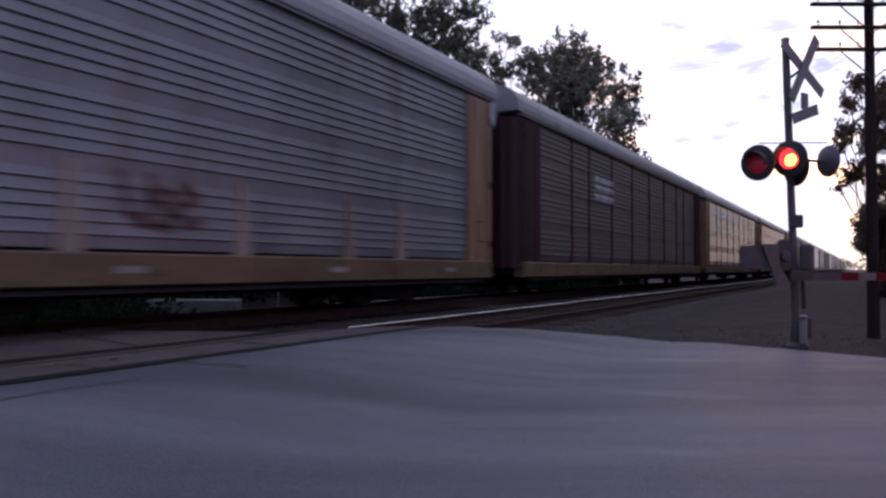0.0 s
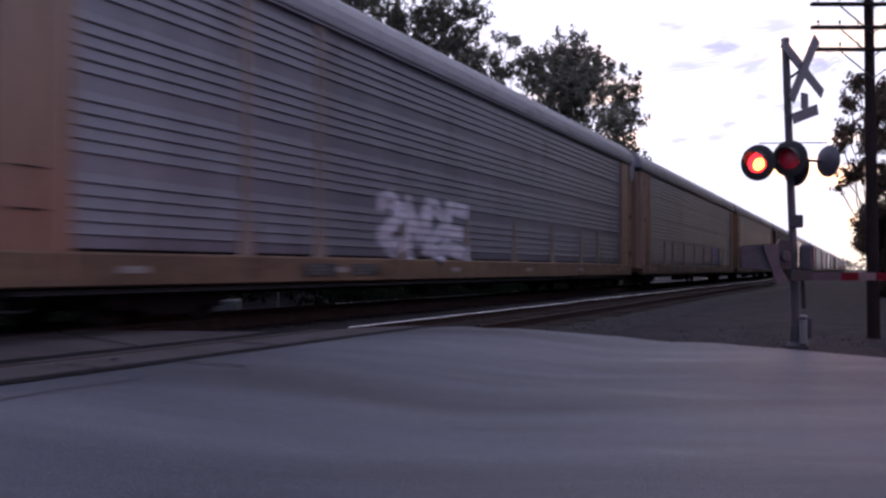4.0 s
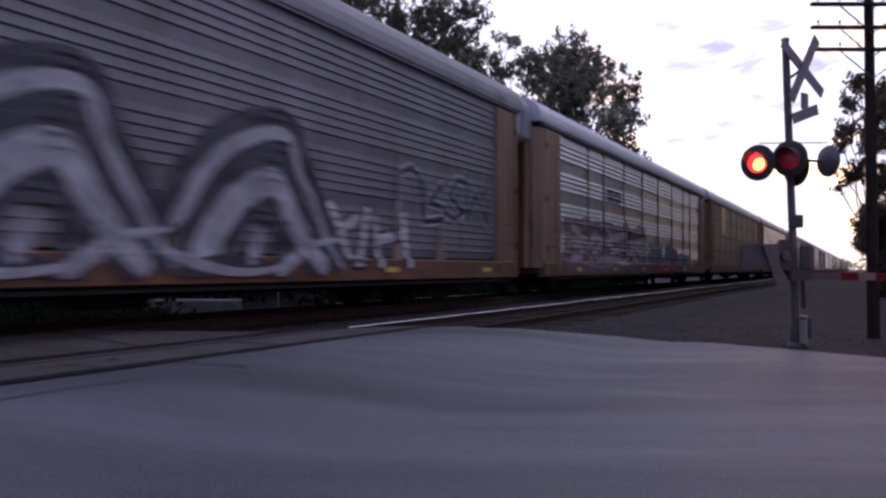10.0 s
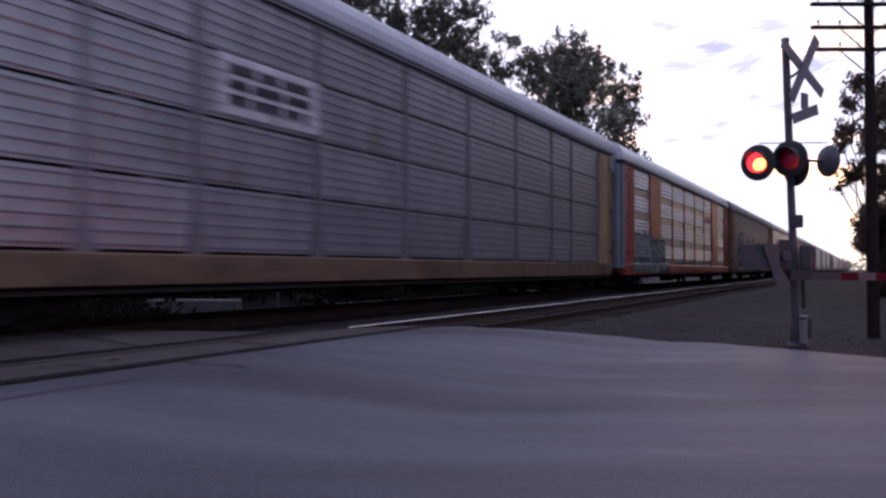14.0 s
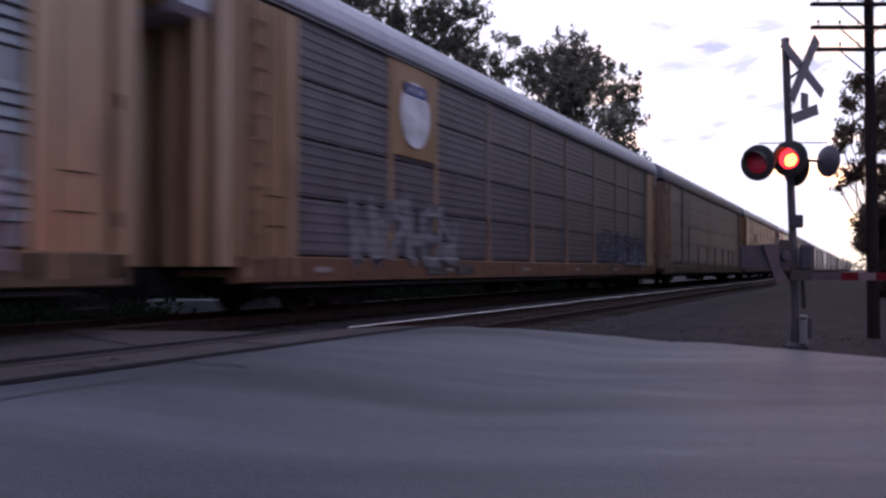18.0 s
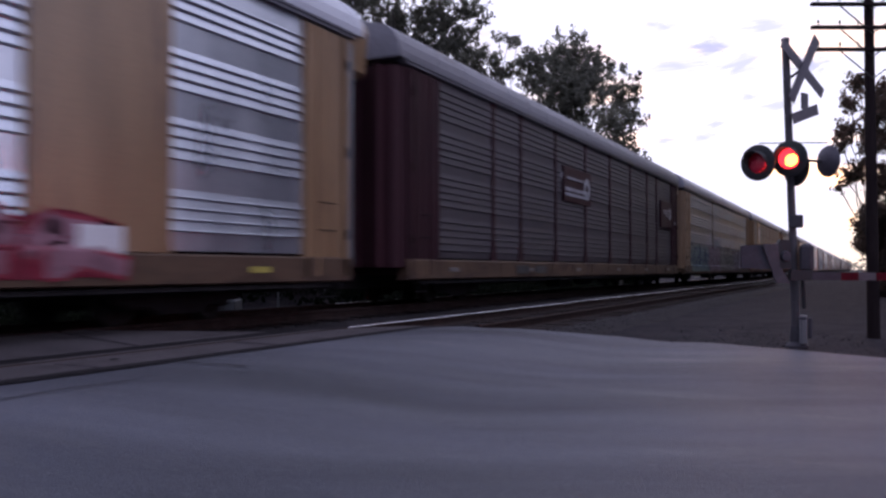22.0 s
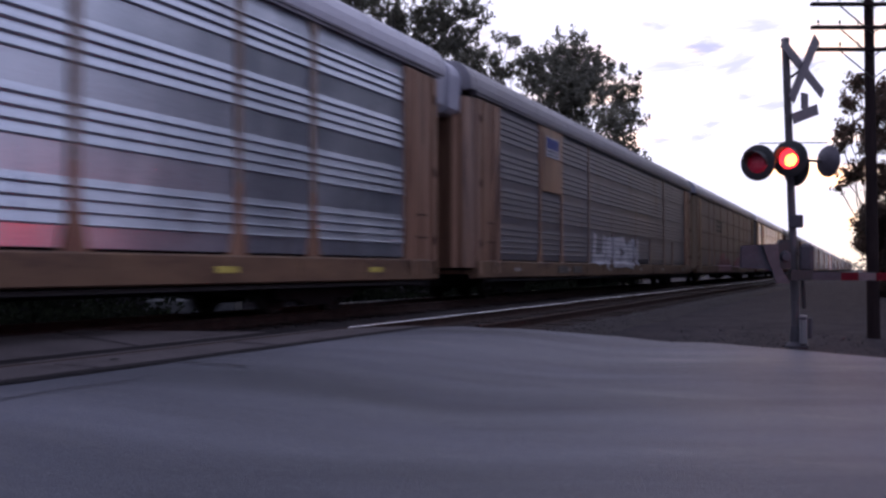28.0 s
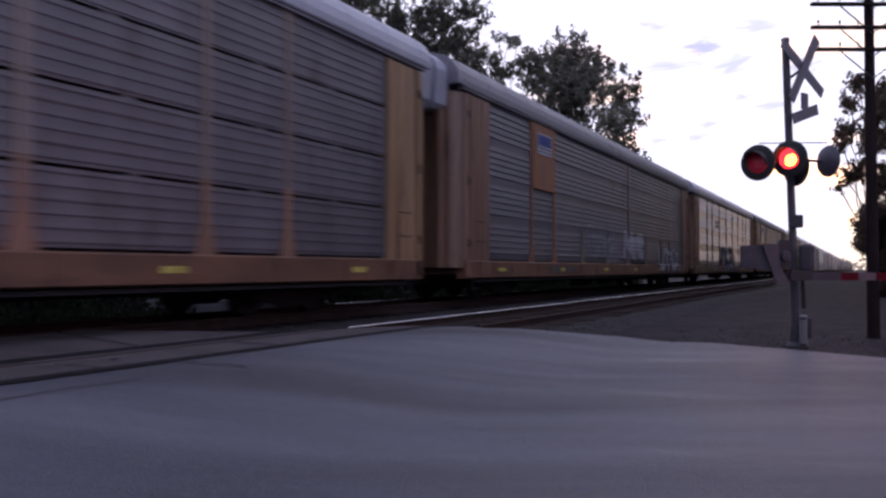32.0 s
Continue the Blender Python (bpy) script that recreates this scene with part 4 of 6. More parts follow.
def woods():
    """Tree lines along the railway, near-black growth added beyond the track, and unseen woods added to hold back
    light.
    """
    rnd = random.Random(77)
    spots = []
    for _ in range(260):
        y = rnd.uniform(280, 800)
        spots.append((7 + y * 0.014 + abs(rnd.gauss(0, 9)), y, rnd.uniform(4, 8), 3 + y * 0.01))
    for _ in range(140):
        spots.append((-21 - abs(rnd.gauss(0, 9)), rnd.uniform(60, 500), rnd.uniform(4, 9), 4.0))
    for _ in range(90):
        spots.append((rnd.uniform(-150, 200), rnd.uniform(820, 1000), rnd.uniform(8, 14), 14.0))
    foliage("far_woods", spots, M_LEAF, "far line of dark trees along the railway", "woods", 3, 60)
    # hedge and weeds added so that the view under the wagons stays dark
    hedge = [(-15.6 - abs(rnd.gauss(0, 1.2)), 8.0 + 0.45 * i, rnd.uniform(1.4, 3.4), 1.5) for i in range(130)]
    hedge = [h for h in hedge if not (h[0] > -18.8 and 12.5 < h[1] < 23)]
    hedge += [(-18.2 - abs(rnd.gauss(0, 0.6)), 12.0 + 0.4 * i, rnd.uniform(2.4, 3.6), 1.5) for i in range(34)]
    weeds = [(-13.3 - abs(rnd.gauss(0, 0.9)), 8.3 + 0.12 * i, rnd.uniform(0.5, 0.85), 0.9) for i in range(330)]
    weeds = [q for q in weeds if not 13.5 < q[1] < 23]
    foliage("weeds", weeds, M_SHADE_LEAF, "near-black weeds added to keep the view under the wagons dark", "weeds", 8, 70, 0.45)
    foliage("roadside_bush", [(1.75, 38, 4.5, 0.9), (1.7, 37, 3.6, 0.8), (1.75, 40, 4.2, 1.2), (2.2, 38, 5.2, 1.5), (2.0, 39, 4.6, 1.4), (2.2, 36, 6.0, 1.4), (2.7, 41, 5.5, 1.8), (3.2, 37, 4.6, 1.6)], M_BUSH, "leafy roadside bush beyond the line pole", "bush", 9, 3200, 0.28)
    foliage("hedge", hedge, M_SHADE_LEAF, "near-black hedge added to keep the view under the wagons dark", "hedge", 5, 420, 0.42)
    # unseen trees, sized to darken what the wagon sides reflect
    behind = [(7.0 + abs(rnd.gauss(0, 4)) + 0.02 * y, y, rnd.uniform(15, 20) if y < 165 else rnd.uniform(5, 8), 4.5) for y in [33 + 0.5 * i for i in range(310)]]
    behind += [(2.0 + abs(rnd.gauss(0, 2)) + 0.012 * y, y, rnd.uniform(6, 10) * (1.0 if y < 120 else 0.5), 1.6) for y in [42 + 0.85 * i for i in range(150)]]
    behind += [(11 + abs(rnd.gauss(0, 3)), 27 + 0.35 * i, rnd.uniform(8, 12), 2.0) for i in range(30)]
    behind += [(rnd.uniform(-40, 14), -30 - abs(rnd.gauss(0, 4)), rnd.uniform(7, 12), 4.0) for i in range(50)]
    behind += [(26 + abs(rnd.gauss(0, 3)), -30 + 1.1 * i, rnd.uniform(2.5, 4.5), 3.0) for i in range(32)]
    behind += [(20 + abs(rnd.gauss(0, 4)), 4 + 0.4 * i, rnd.uniform(2.5, 4.5), 3.0) for i in range(60)]
    foliage("unseen_woods", behind, M_SHADE_LEAF, "unseen trees added to darken the light and reflections on the wagons", "woods", 6, 560, 2.3)


woods()


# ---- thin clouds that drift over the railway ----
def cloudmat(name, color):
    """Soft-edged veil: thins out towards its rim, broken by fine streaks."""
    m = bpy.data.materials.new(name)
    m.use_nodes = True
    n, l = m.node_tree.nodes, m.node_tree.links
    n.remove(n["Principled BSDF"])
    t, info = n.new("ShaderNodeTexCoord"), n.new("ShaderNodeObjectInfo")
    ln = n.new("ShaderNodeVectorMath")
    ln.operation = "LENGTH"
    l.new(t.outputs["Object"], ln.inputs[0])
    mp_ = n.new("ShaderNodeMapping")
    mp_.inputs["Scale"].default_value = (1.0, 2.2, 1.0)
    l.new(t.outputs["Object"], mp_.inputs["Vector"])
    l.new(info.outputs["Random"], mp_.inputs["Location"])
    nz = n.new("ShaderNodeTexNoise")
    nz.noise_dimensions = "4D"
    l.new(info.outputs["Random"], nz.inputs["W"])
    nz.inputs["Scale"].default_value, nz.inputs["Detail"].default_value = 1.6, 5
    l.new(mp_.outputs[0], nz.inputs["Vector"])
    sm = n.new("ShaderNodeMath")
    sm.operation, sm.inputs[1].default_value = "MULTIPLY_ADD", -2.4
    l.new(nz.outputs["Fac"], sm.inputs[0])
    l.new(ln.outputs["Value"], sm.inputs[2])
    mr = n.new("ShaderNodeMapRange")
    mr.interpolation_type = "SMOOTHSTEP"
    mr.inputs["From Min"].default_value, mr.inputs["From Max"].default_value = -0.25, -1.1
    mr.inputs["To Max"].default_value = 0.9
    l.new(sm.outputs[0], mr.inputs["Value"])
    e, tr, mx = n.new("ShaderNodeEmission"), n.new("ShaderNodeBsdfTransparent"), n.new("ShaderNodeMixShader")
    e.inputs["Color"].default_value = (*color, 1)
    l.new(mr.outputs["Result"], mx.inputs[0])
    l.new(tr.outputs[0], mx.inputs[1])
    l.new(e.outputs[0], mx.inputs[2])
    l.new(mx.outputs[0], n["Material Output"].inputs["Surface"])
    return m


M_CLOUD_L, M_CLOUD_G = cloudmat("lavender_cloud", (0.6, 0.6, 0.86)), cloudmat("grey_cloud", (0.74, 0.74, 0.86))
CLOUDS = []


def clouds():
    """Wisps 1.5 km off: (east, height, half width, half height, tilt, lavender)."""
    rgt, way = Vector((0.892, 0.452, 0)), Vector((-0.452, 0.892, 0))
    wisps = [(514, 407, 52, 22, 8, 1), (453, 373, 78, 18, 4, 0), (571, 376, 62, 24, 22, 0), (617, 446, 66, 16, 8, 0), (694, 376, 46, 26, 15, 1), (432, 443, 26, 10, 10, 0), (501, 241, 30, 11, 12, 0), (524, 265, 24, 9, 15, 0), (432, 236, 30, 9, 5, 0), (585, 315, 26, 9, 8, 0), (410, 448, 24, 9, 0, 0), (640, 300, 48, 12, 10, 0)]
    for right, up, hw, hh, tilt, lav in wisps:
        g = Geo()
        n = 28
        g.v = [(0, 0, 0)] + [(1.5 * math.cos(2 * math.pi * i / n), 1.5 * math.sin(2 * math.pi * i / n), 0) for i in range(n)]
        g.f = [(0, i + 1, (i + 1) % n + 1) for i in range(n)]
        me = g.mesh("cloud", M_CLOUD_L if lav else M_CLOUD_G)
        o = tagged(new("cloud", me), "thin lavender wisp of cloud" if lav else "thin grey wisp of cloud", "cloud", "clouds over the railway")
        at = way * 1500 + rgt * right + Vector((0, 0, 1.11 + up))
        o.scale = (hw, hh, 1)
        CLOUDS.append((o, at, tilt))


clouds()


# ---- the train: covered car carriers ----
POSTS = [-11.86, -8.9, -7.1, -4.35, -1.45, 1.45, 4.35, 7.1, 8.9, 11.86]
BAYS = (2.96, 1.8, 2.75, 2.9)                # four widths of bay, from the ends to the middle
BAY_OF = (0, 1, 2, 3, 3, 3, 2, 1, 0)
# four pressed louvres in each tier, the uppermost of all taller: (foot, height)
RIDGES_FIVE = [(z0 + 0.15 * i, 0.15) for z0 in (1.5, 2.44, 3.36, 4.28) for i in range(5)]
RIDGES = [(z0 + 0.146 * i, 0.28 if z0 > 4 and i == 3 else 0.146) for z0 in (1.6, 2.53, 3.44, 4.35) for i in range(4)]
OUT = 0.04
SHEET_FOOT = 1.352
SLITS = (2.26, 3.2, 4.14)
FACE = 1.575          # outer face of the side sheets
PLATED = []           # bays of the wagon in hand that carry cover plates
DEEP = [1.0]          # how deep its louvres are pressed
SHALLOW = ("gray", "dun", "brown")


def louvre(k):
    """Section of a louvre from its rounded crest (0) up to its top (1)."""
    return 1.0 - 0.3 * math.sin(min(1.0, k / 0.14) * math.pi / 2) if k < 0.14 else 0.7 * (1.0 - k) / 0.86


def ridge_out(z):
    """How far a pressed ridge stands out at height z."""
    for r, h in RIDGES if DEEP[0] == 1 else RIDGES_FIVE:
        if r <= z <= r + h:
            k = (z - r - 0.018) / (h - 0.018)
            return OUT * DEEP[0] * ((z - r) / 0.018 if k < 0 else louvre(k))
    return 0.0


def fine_out(z):
    for s in SLITS:
        if abs(z - s) < 0.016:
            return -0.03
    k = (z / 0.155) % 1.0
    return 0.012 + 0.01 * (k / 0.1 if k < 0.1 else (1.0 - (k - 0.1) / 0.9) ** 2.2)


def skin(y, z, slit):
    """Outer surface of a car's near side, for paint that follows it."""
    if z < 1.33:
        return 1.662
    if any(abs(y - (POSTS[i] + POSTS[i + 1]) / 2) < 1.05 for i in PLATED):
        return 1.637
    for p in POSTS:
        if abs(y - p) < 0.085:
            return 1.62
    return FACE + (max(0.0, fine_out(z)) if slit else ridge_out(z))


def gusset(g, x, z0, z1, half):
    """Triangular foot or head of a post."""
    g.add([(x, -half, z0), (x, half, z0), (x, 0.075, z1), (x, -0.075, z1), (FACE, -half, z0), (FACE, half, z0), (FACE, 0.075, z1), (FACE, -0.075, z1)],
          [(0, 1, 2, 3), (0, 4, 5, 1), (1, 5, 6, 2), (0, 3, 7, 4)])


def make_meshes():
    k = {}
    # ridged bay sheet
    def pressed(deep):
        rows = [(FACE, SHEET_FOOT)]
        for r, h in RIDGES if deep == 1 else RIDGES_FIVE:
            rows += [(FACE, r), (FACE + 0.027 * deep, r + 0.003)] + [(FACE + OUT * deep * louvre(q), r + 0.018 + (h - 0.018) * q) for q in (0.0, 0.05, 0.1, 0.14, 0.45, 0.75)]
        return rows + [(FACE, 5.12)]
    for n, m in (("silver", M_SILVER), ("bright", M_BRIGHT), ("worn", M_WORN), ("dim", M_DIM), ("gray", M_GRAY), ("dun", M_DUN), ("brown", M_BROWNP)):
        prof = pressed(0.72 if n in SHALLOW else 1.0)
        for i, wide in enumerate(BAYS):
            g = Geo()
            g.sweep(prof + [(FACE - 0.03, 5.12), (FACE - 0.03, SHEET_FOOT)], -wide / 2 + 0.003, wide / 2 - 0.003)
            k["bay_%s_%d" % (n, i)] = g.mesh("side_sheet", m)
    # slotted bay: four tiers of finely ribbed sheet with open slots between
    tiers = [SHEET_FOOT] + [q for q in SLITS] + [5.12]
    for i, (a, b) in enumerate(zip(tiers, tiers[1:])):
        a2, b2 = (a + 0.022 if a > 1.5 else a), (b - 0.022 if b < 5.0 else b)
        n = 48
        pr = [(FACE + max(0.0, fine_out(a2 + (b2 - a2) * q / n)), a2 + (b2 - a2) * q / n) for q in range(n + 1)]
        for q, wide in enumerate(BAYS):
            g = Geo()
            g.sweep(pr + [(FACE - 0.03, b2), (FACE - 0.03, a2)], -wide / 2 + 0.03, wide / 2 - 0.03)
            k["slit_%d_%d" % (i, q)], k["slat_%d_%d" % (i, q)] = g.mesh("side_sheet", M_SLIT), g.mesh("side_sheet", M_SLIT_DARK)
    g = Geo()
    g.box(FACE - 0.025, FACE + 0.004, -0.1, 0.1, -0.03, 0.03)
    k["clip"] = g.mesh("slot_clip", M_SLIT_DARK)
    # near-black box in place of the shaded hollow inside a wagon
    g = Geo()
    g.box(-1.5, 1.5, -13.2, 13.2, 1.1, 5.2)
    k["core"] = g.mesh("interior", M_DARK)
    for n, m in (("pale", M_PALE_POST), ("dim", M_DIM), ("tan", M_TAN), ("yellow", M_YELLOW), ("cream", M_CREAM), ("orange", M_ORANGE), ("red", M_RED), ("brown", M_BROWN), ("gray", M_GRAY)):
        g = Geo()
        g.box(FACE - 0.05, 1.613, -0.075, 0.075, 1.29, 5.13, 0.008)
        gusset(g, 1.615, 1.3, 1.85, 0.19)
        gusset(g, 1.615, 5.13, 4.92, 0.14)
        k["post_" + n] = g.mesh("post", m)
        g = Geo()
        g.box(FACE, 1.617, -0.08, 0.08, 1.29, 2.35, 0.006)
        gusset(g, 1.619, 1.3, 1.85, 0.195)
        k["foot_" + n] = g.mesh("post_foot", m)
        # sill with stiffeners; a thin flange hangs below it
        g = Geo()
        g.sweep([(1.42, 0.9), (1.60, 0.9), (1.655, 0.925), (1.655, 1.285), (1.63, 1.31), (1.42, 1.31)], -13.2, 13.2)
        for i in range(14):
            y = -12.4 + 1.9 * i
            g.box(1.64, 1.664, y, y + 0.07, 0.93, 1.27)
        k["sill_" + n] = g.mesh("side_sill", {"tan": M_SILL_TAN, "yellow": M_SILL_TAN, "orange": M_SILL_ORANGE}.get(n, m))
        # end wall: rounded in plan, with vertical ribs
        g = Geo()
        half = [(1.6, 11.86), (1.655, 11.87), (1.655, 11.95), (1.63, 11.97), (1.63, 12.2), (1.66, 12.21), (1.66, 12.27), (1.63, 12.28), (1.63, 12.55), (1.612, 12.56), (1.612, 12.64), (1.63, 12.65), (1.63, 12.84), (1.645, 12.86), (1.5, 12.88), (1.5, 12.97), (1.655, 12.98), (1.655, 13.09), (1.59, 13.12)]
        g.sweep(half + [(-x, y) for x, y in half[::-1]], 1.0, 5.07, "z")
        k["end_" + n] = g.mesh("end_frame", m)
        g = Geo()
        half = [(1.55, 13.1), (1.57, 13.16), (1.6, 13.2), (1.6, 13.26), (1.54, 13.29), (1.5, 13.36), (1.52, 13.4), (1.5, 13.46), (1.42, 13.5)]
        for x in (1.2, 0.7, 0.22):
            half += [(x + 0.07, 13.52), (x + 0.05, 13.68), (x - 0.05, 13.68), (x - 0.07, 13.53)]
        plan = half + [(-x, y) for x, y in half[::-1]]
        g.sweep(plan, 1.15, 5.07, "z")
        k["door_" + n] = g.mesh("end_door", m)
        g = Geo()
        g.box(FACE, 1.636, -1.04, 1.04, 1.32, 5.118, 0.006)
        k["plate_" + n] = g.mesh("cover_plate", m)
        g = Geo()
        g.box(FACE - 0.02, 1.63, -0.86, 0.86, 3.3, 5.12, 0.006)
        k["plaque_" + n] = g.mesh("plaque", m)
    # ladder on the rear corner
    g = Geo()
    for y in (-13.06, -12.62):
        g.box(1.66, 1.685, y - 0.02, y + 0.02, 1.15, 4.95)
    for i in range(11):
        g.box(1.662, 1.683, -13.06, -12.62, 1.25 + 0.35 * i, 1.275 + 0.35 * i)
    k["ladder"] = g.mesh("ladder", M_TAN)
    g = Geo()
    g.pipe([(1.655, -0.2, 0), (1.7, -0.2, 0), (1.7, 0.2, 0), (1.655, 0.2, 0)], 0.011, 6)
    k["handhold"] = g.mesh("handhold", M_DARK)
    g = Geo()
    g.box(1.655, 1.672, -0.03, 0.03, -0.09, 0.09, 0.004)
    g.cone((1.68, 0, -0.07), (1.68, 0, 0.07), 0.016, 0.016, 8)
    k["hinge"] = g.mesh("hinge", M_RUST)
    g = Geo()
    g.pipe([(1.62, -0.19, 0.98), (1.62, -0.19, 0.66), (1.62, 0.19, 0.66), (1.62, 0.19, 0.98)], 0.014, 6)
    k["stirrup"] = g.mesh("stirrup_step", M_DARK)
    # roof: rounded shoulders, crosswise seams
    half = [(1.66, 5.22), (1.665, 5.34), (1.63, 5.52), (1.52, 5.7), (1.3, 5.87), (0.8, 5.99), (0, 6.04)]
    rp = half + [(-x, z) for x, z in half[-2::-1]]
    g = Geo()
    g.sweep(rp, -13.55, 13.55)
    for i in range(21):
        y = -13.2 + 1.32 * i
        g.sweep([(x * 1.002, z + 0.005) for x, z in rp], y - 0.03, y + 0.03)
    k["roof"], k["roof_pale"], k["roof_dull"] = g.mesh("roof", M_ROOF), g.mesh("roof", M_ROOF_PALE), g.mesh("roof", M_ROOF_DULL)
    g = Geo()
    g.sweep([(1.5, 5.12), (1.655, 5.12), (1.655, 5.17), (1.675, 5.18), (1.675, 5.22), (1.5, 5.22)], -13.3, 13.3)
    g.sweep([(-1.5, 5.12), (-1.655, 5.12), (-1.655, 5.22), (-1.5, 5.22)], -13.3, 13.3)
    k["eave"] = g.mesh("eave", M_GRAY)
    g = Geo()
    g.sweep([(1.2, 4.62), (1.34, 4.72), (1.4, 5.45), (1.34, 5.64), (1.16, 5.8), (0.8, 5.9), (-0.8, 5.9), (-1.16, 5.8), (-1.34, 5.64), (-1.4, 5.45), (-1.34, 4.72), (-1.2, 4.62)], 13.53, 14.1)
    k["hood"], k["hood_yellow"] = g.mesh("end_hood", M_ROOF), g.mesh("end_hood", M_YELLOW)
    # far side in one piece
    g = Geo()
    g.sweep([(-x, z) for x, z in prof] + [(-FACE + 0.03, 5.12), (-FACE + 0.03, SHEET_FOOT)], -11.86, 11.86)
    k["far"] = g.mesh("far_side", M_GRAY)
    g = Geo()
    g.sweep([(-1.42, 0.97), (-1.655, 0.97), (-1.655, 1.43), (-1.42, 1.43)], -13.2, 13.2)
    k["farsill"] = g.mesh("far_sill", M_DARK)
    g = Geo()
    g.box(-0.35, 0.35, -13.6, 13.6, 0.72, 1.12, 0.02)
    for i in range(9):
        y = -11 + 2.75 * i
        g.box(-1.45, 1.45, y - 0.06, y + 0.06, 0.98, 1.12)
    g.box(-1.45, 1.45, -13.2, 13.2, 1.1, 1.14)
    g.sweep([(1.3, 0.86), (1.56, 0.86), (1.56, 0.822), (1.64, 0.822), (1.64, 0.84), (1.58, 0.842), (1.58, 0.875), (1.3, 0.875)], -12.6, 12.6)
    k["under"] = g.mesh("underframe", M_DARK)
    g = Geo()
    g.box(0.5, 1.0, -2.2, -1.2, 0.55, 0.98, 0.04)
    k["valve"] = g.mesh("brake_valve", M_DARK)
    g = Geo()
    g.lathe([(0.0, 0.0), (0.12, 0.02), (0.19, 0.1), (0.19, 1.2), (0.12, 1.28), (0.0, 1.3)], (0.75, 0.4, 0.78), (0, 1, 0), 14)
    k["tank"] = g.mesh("air_tank", M_DARK, True)
    g = Geo()
    g.box(-0.13, 0.13, 13.5, 14.0, 0.72, 0.98, 0.03)
    g.box(-0.2, 0.2, 13.95, 14.28, 0.68, 1.02, 0.05)
    g.pipe([(0.35, 13.6, 0.7), (0.38, 13.9, 0.45), (0.3, 14.2, 0.55)], 0.025)
    k["coupler"] = g.mesh("coupler", M_DARK)
    # truck parts
    g = Geo()
    g.sweep([(-1.15, 0.36), (-1.15, 0.56), (-0.5, 0.62), (-0.3, 0.78), (0.3, 0.78), (0.5, 0.62), (1.15, 0.56), (1.15, 0.36), (0.75, 0.36), (0.35, 0.2), (-0.35, 0.2), (-0.75, 0.36)], -0.07, 0.07, "x")
    g.box(-0.09, 0.09, -1.02, -0.7, 0.28, 0.54, 0.03)
    g.box(-0.09, 0.09, 0.7, 1.02, 0.28, 0.54, 0.03)
    for y in (-0.2, 0, 0.2):
        g.cone((0.0, y, 0.28), (0.0, y, 0.58), 0.075, 0.075, 10)
    k["sideframe"] = g.mesh("sideframe", M_DARK)
    g = Geo()
    g.box(-1.05, 1.05, -0.2, 0.2, 0.5, 0.76, 0.03)
    k["bolster"] = g.mesh("bolster", M_DARK)
    g = Geo()
    for s in (-1, 1):
        g.lathe([(0.0, 0.6), (0.11, 0.6), (0.13, 0.665), (0.26, 0.68), (0.28, 0.65), (0.38, 0.645), (0.38, 0.68), (0.365, 0.69), (0.355, 0.79), (0.29, 0.79), (0.26, 0.745), (0.13, 0.76), (0.1, 0.82), (0.0, 0.82)], (0, 0, 0), (s, 0, 0), 28)
    g.cone((-1.0, 0, 0), (1.0, 0, 0), 0.085, 0.085, 12)
    for i in range(4):
        a = i * math.pi / 2
        for s in (-1, 1):
            g.cone((0.74 * s, 0.21 * math.cos(a), 0.21 * math.sin(a)), (0.765 * s, 0.21 * math.cos(a), 0.21 * math.sin(a)), 0.03, 0.03, 8)
    k["wheelset"] = g.mesh("wheelset", M_WHEEL, True)
    return k


MESH = make_meshes()
PAINT = {}


def paint(c):
    if c not in PAINT:
        PAINT[c] = mat("spray_paint", [v * 0.6 for v in c], [min(1, v * 1.1) for v in c], 0.6, scale=2.2, fine=30, bump=0.05, spots=tuple(0.45 * v + 0.028 for v in c), spot_at=0.57, spot_scale=2.5, spec=0.25)
    return PAINT[c]


def smooth_line(pts, n=7):
    """Catmull-Rom through the points."""
    out = []
    for i in range(len(pts) - 1):
        p0, p1, p2, p3 = pts[max(i - 1, 0)], pts[i], pts[i + 1], pts[min(i + 2, len(pts) - 1)]
        for j in range(n):
            t = j / n
            out.append(tuple(0.5 * (2 * b + (c - a) * t + (2 * a - 5 * b + 4 * c - d) * t * t + (3 * b - a - 3 * c + d) * t ** 3) for a, b, c, d in zip(p0, p1, p2, p3)))
    return out + [pts[-1]]


def stroke(g, pts, width, lift, slit, taper=0.0):
    """A sprayed stroke that follows the pressed side."""
    line = smooth_line(pts, 5)
    n = len(line)
    across = max(6, int(width / 0.05))
    vs = []
    for i, (y, z) in enumerate(line):
        a, b = line[max(i - 1, 0)], line[min(i + 1, n - 1)]
        dy, dz = b[0] - a[0], b[1] - a[1]
        q = math.hypot(dy, dz) or 1.0
        end = min(i, n - 1 - i) / max(1, n - 1)
        w = width * (1 - taper * (i / n)) * (min(1.0, 0.55 + end * 6))
        for j in range(across + 1):
            s = (j / across - 0.5) * w
            yy, zz = y - dz / q * s, z + dy / q * s
            zz = min(max(zz, 1.0), 5.08)
            vs.append((skin(yy, zz, slit) + lift, yy, zz))
    m = across + 1
    g.add(vs, [(i * m + j, i * m + j + 1, (i + 1) * m + j + 1, (i + 1) * m + j) for i in range(n - 1) for j in range(across)])


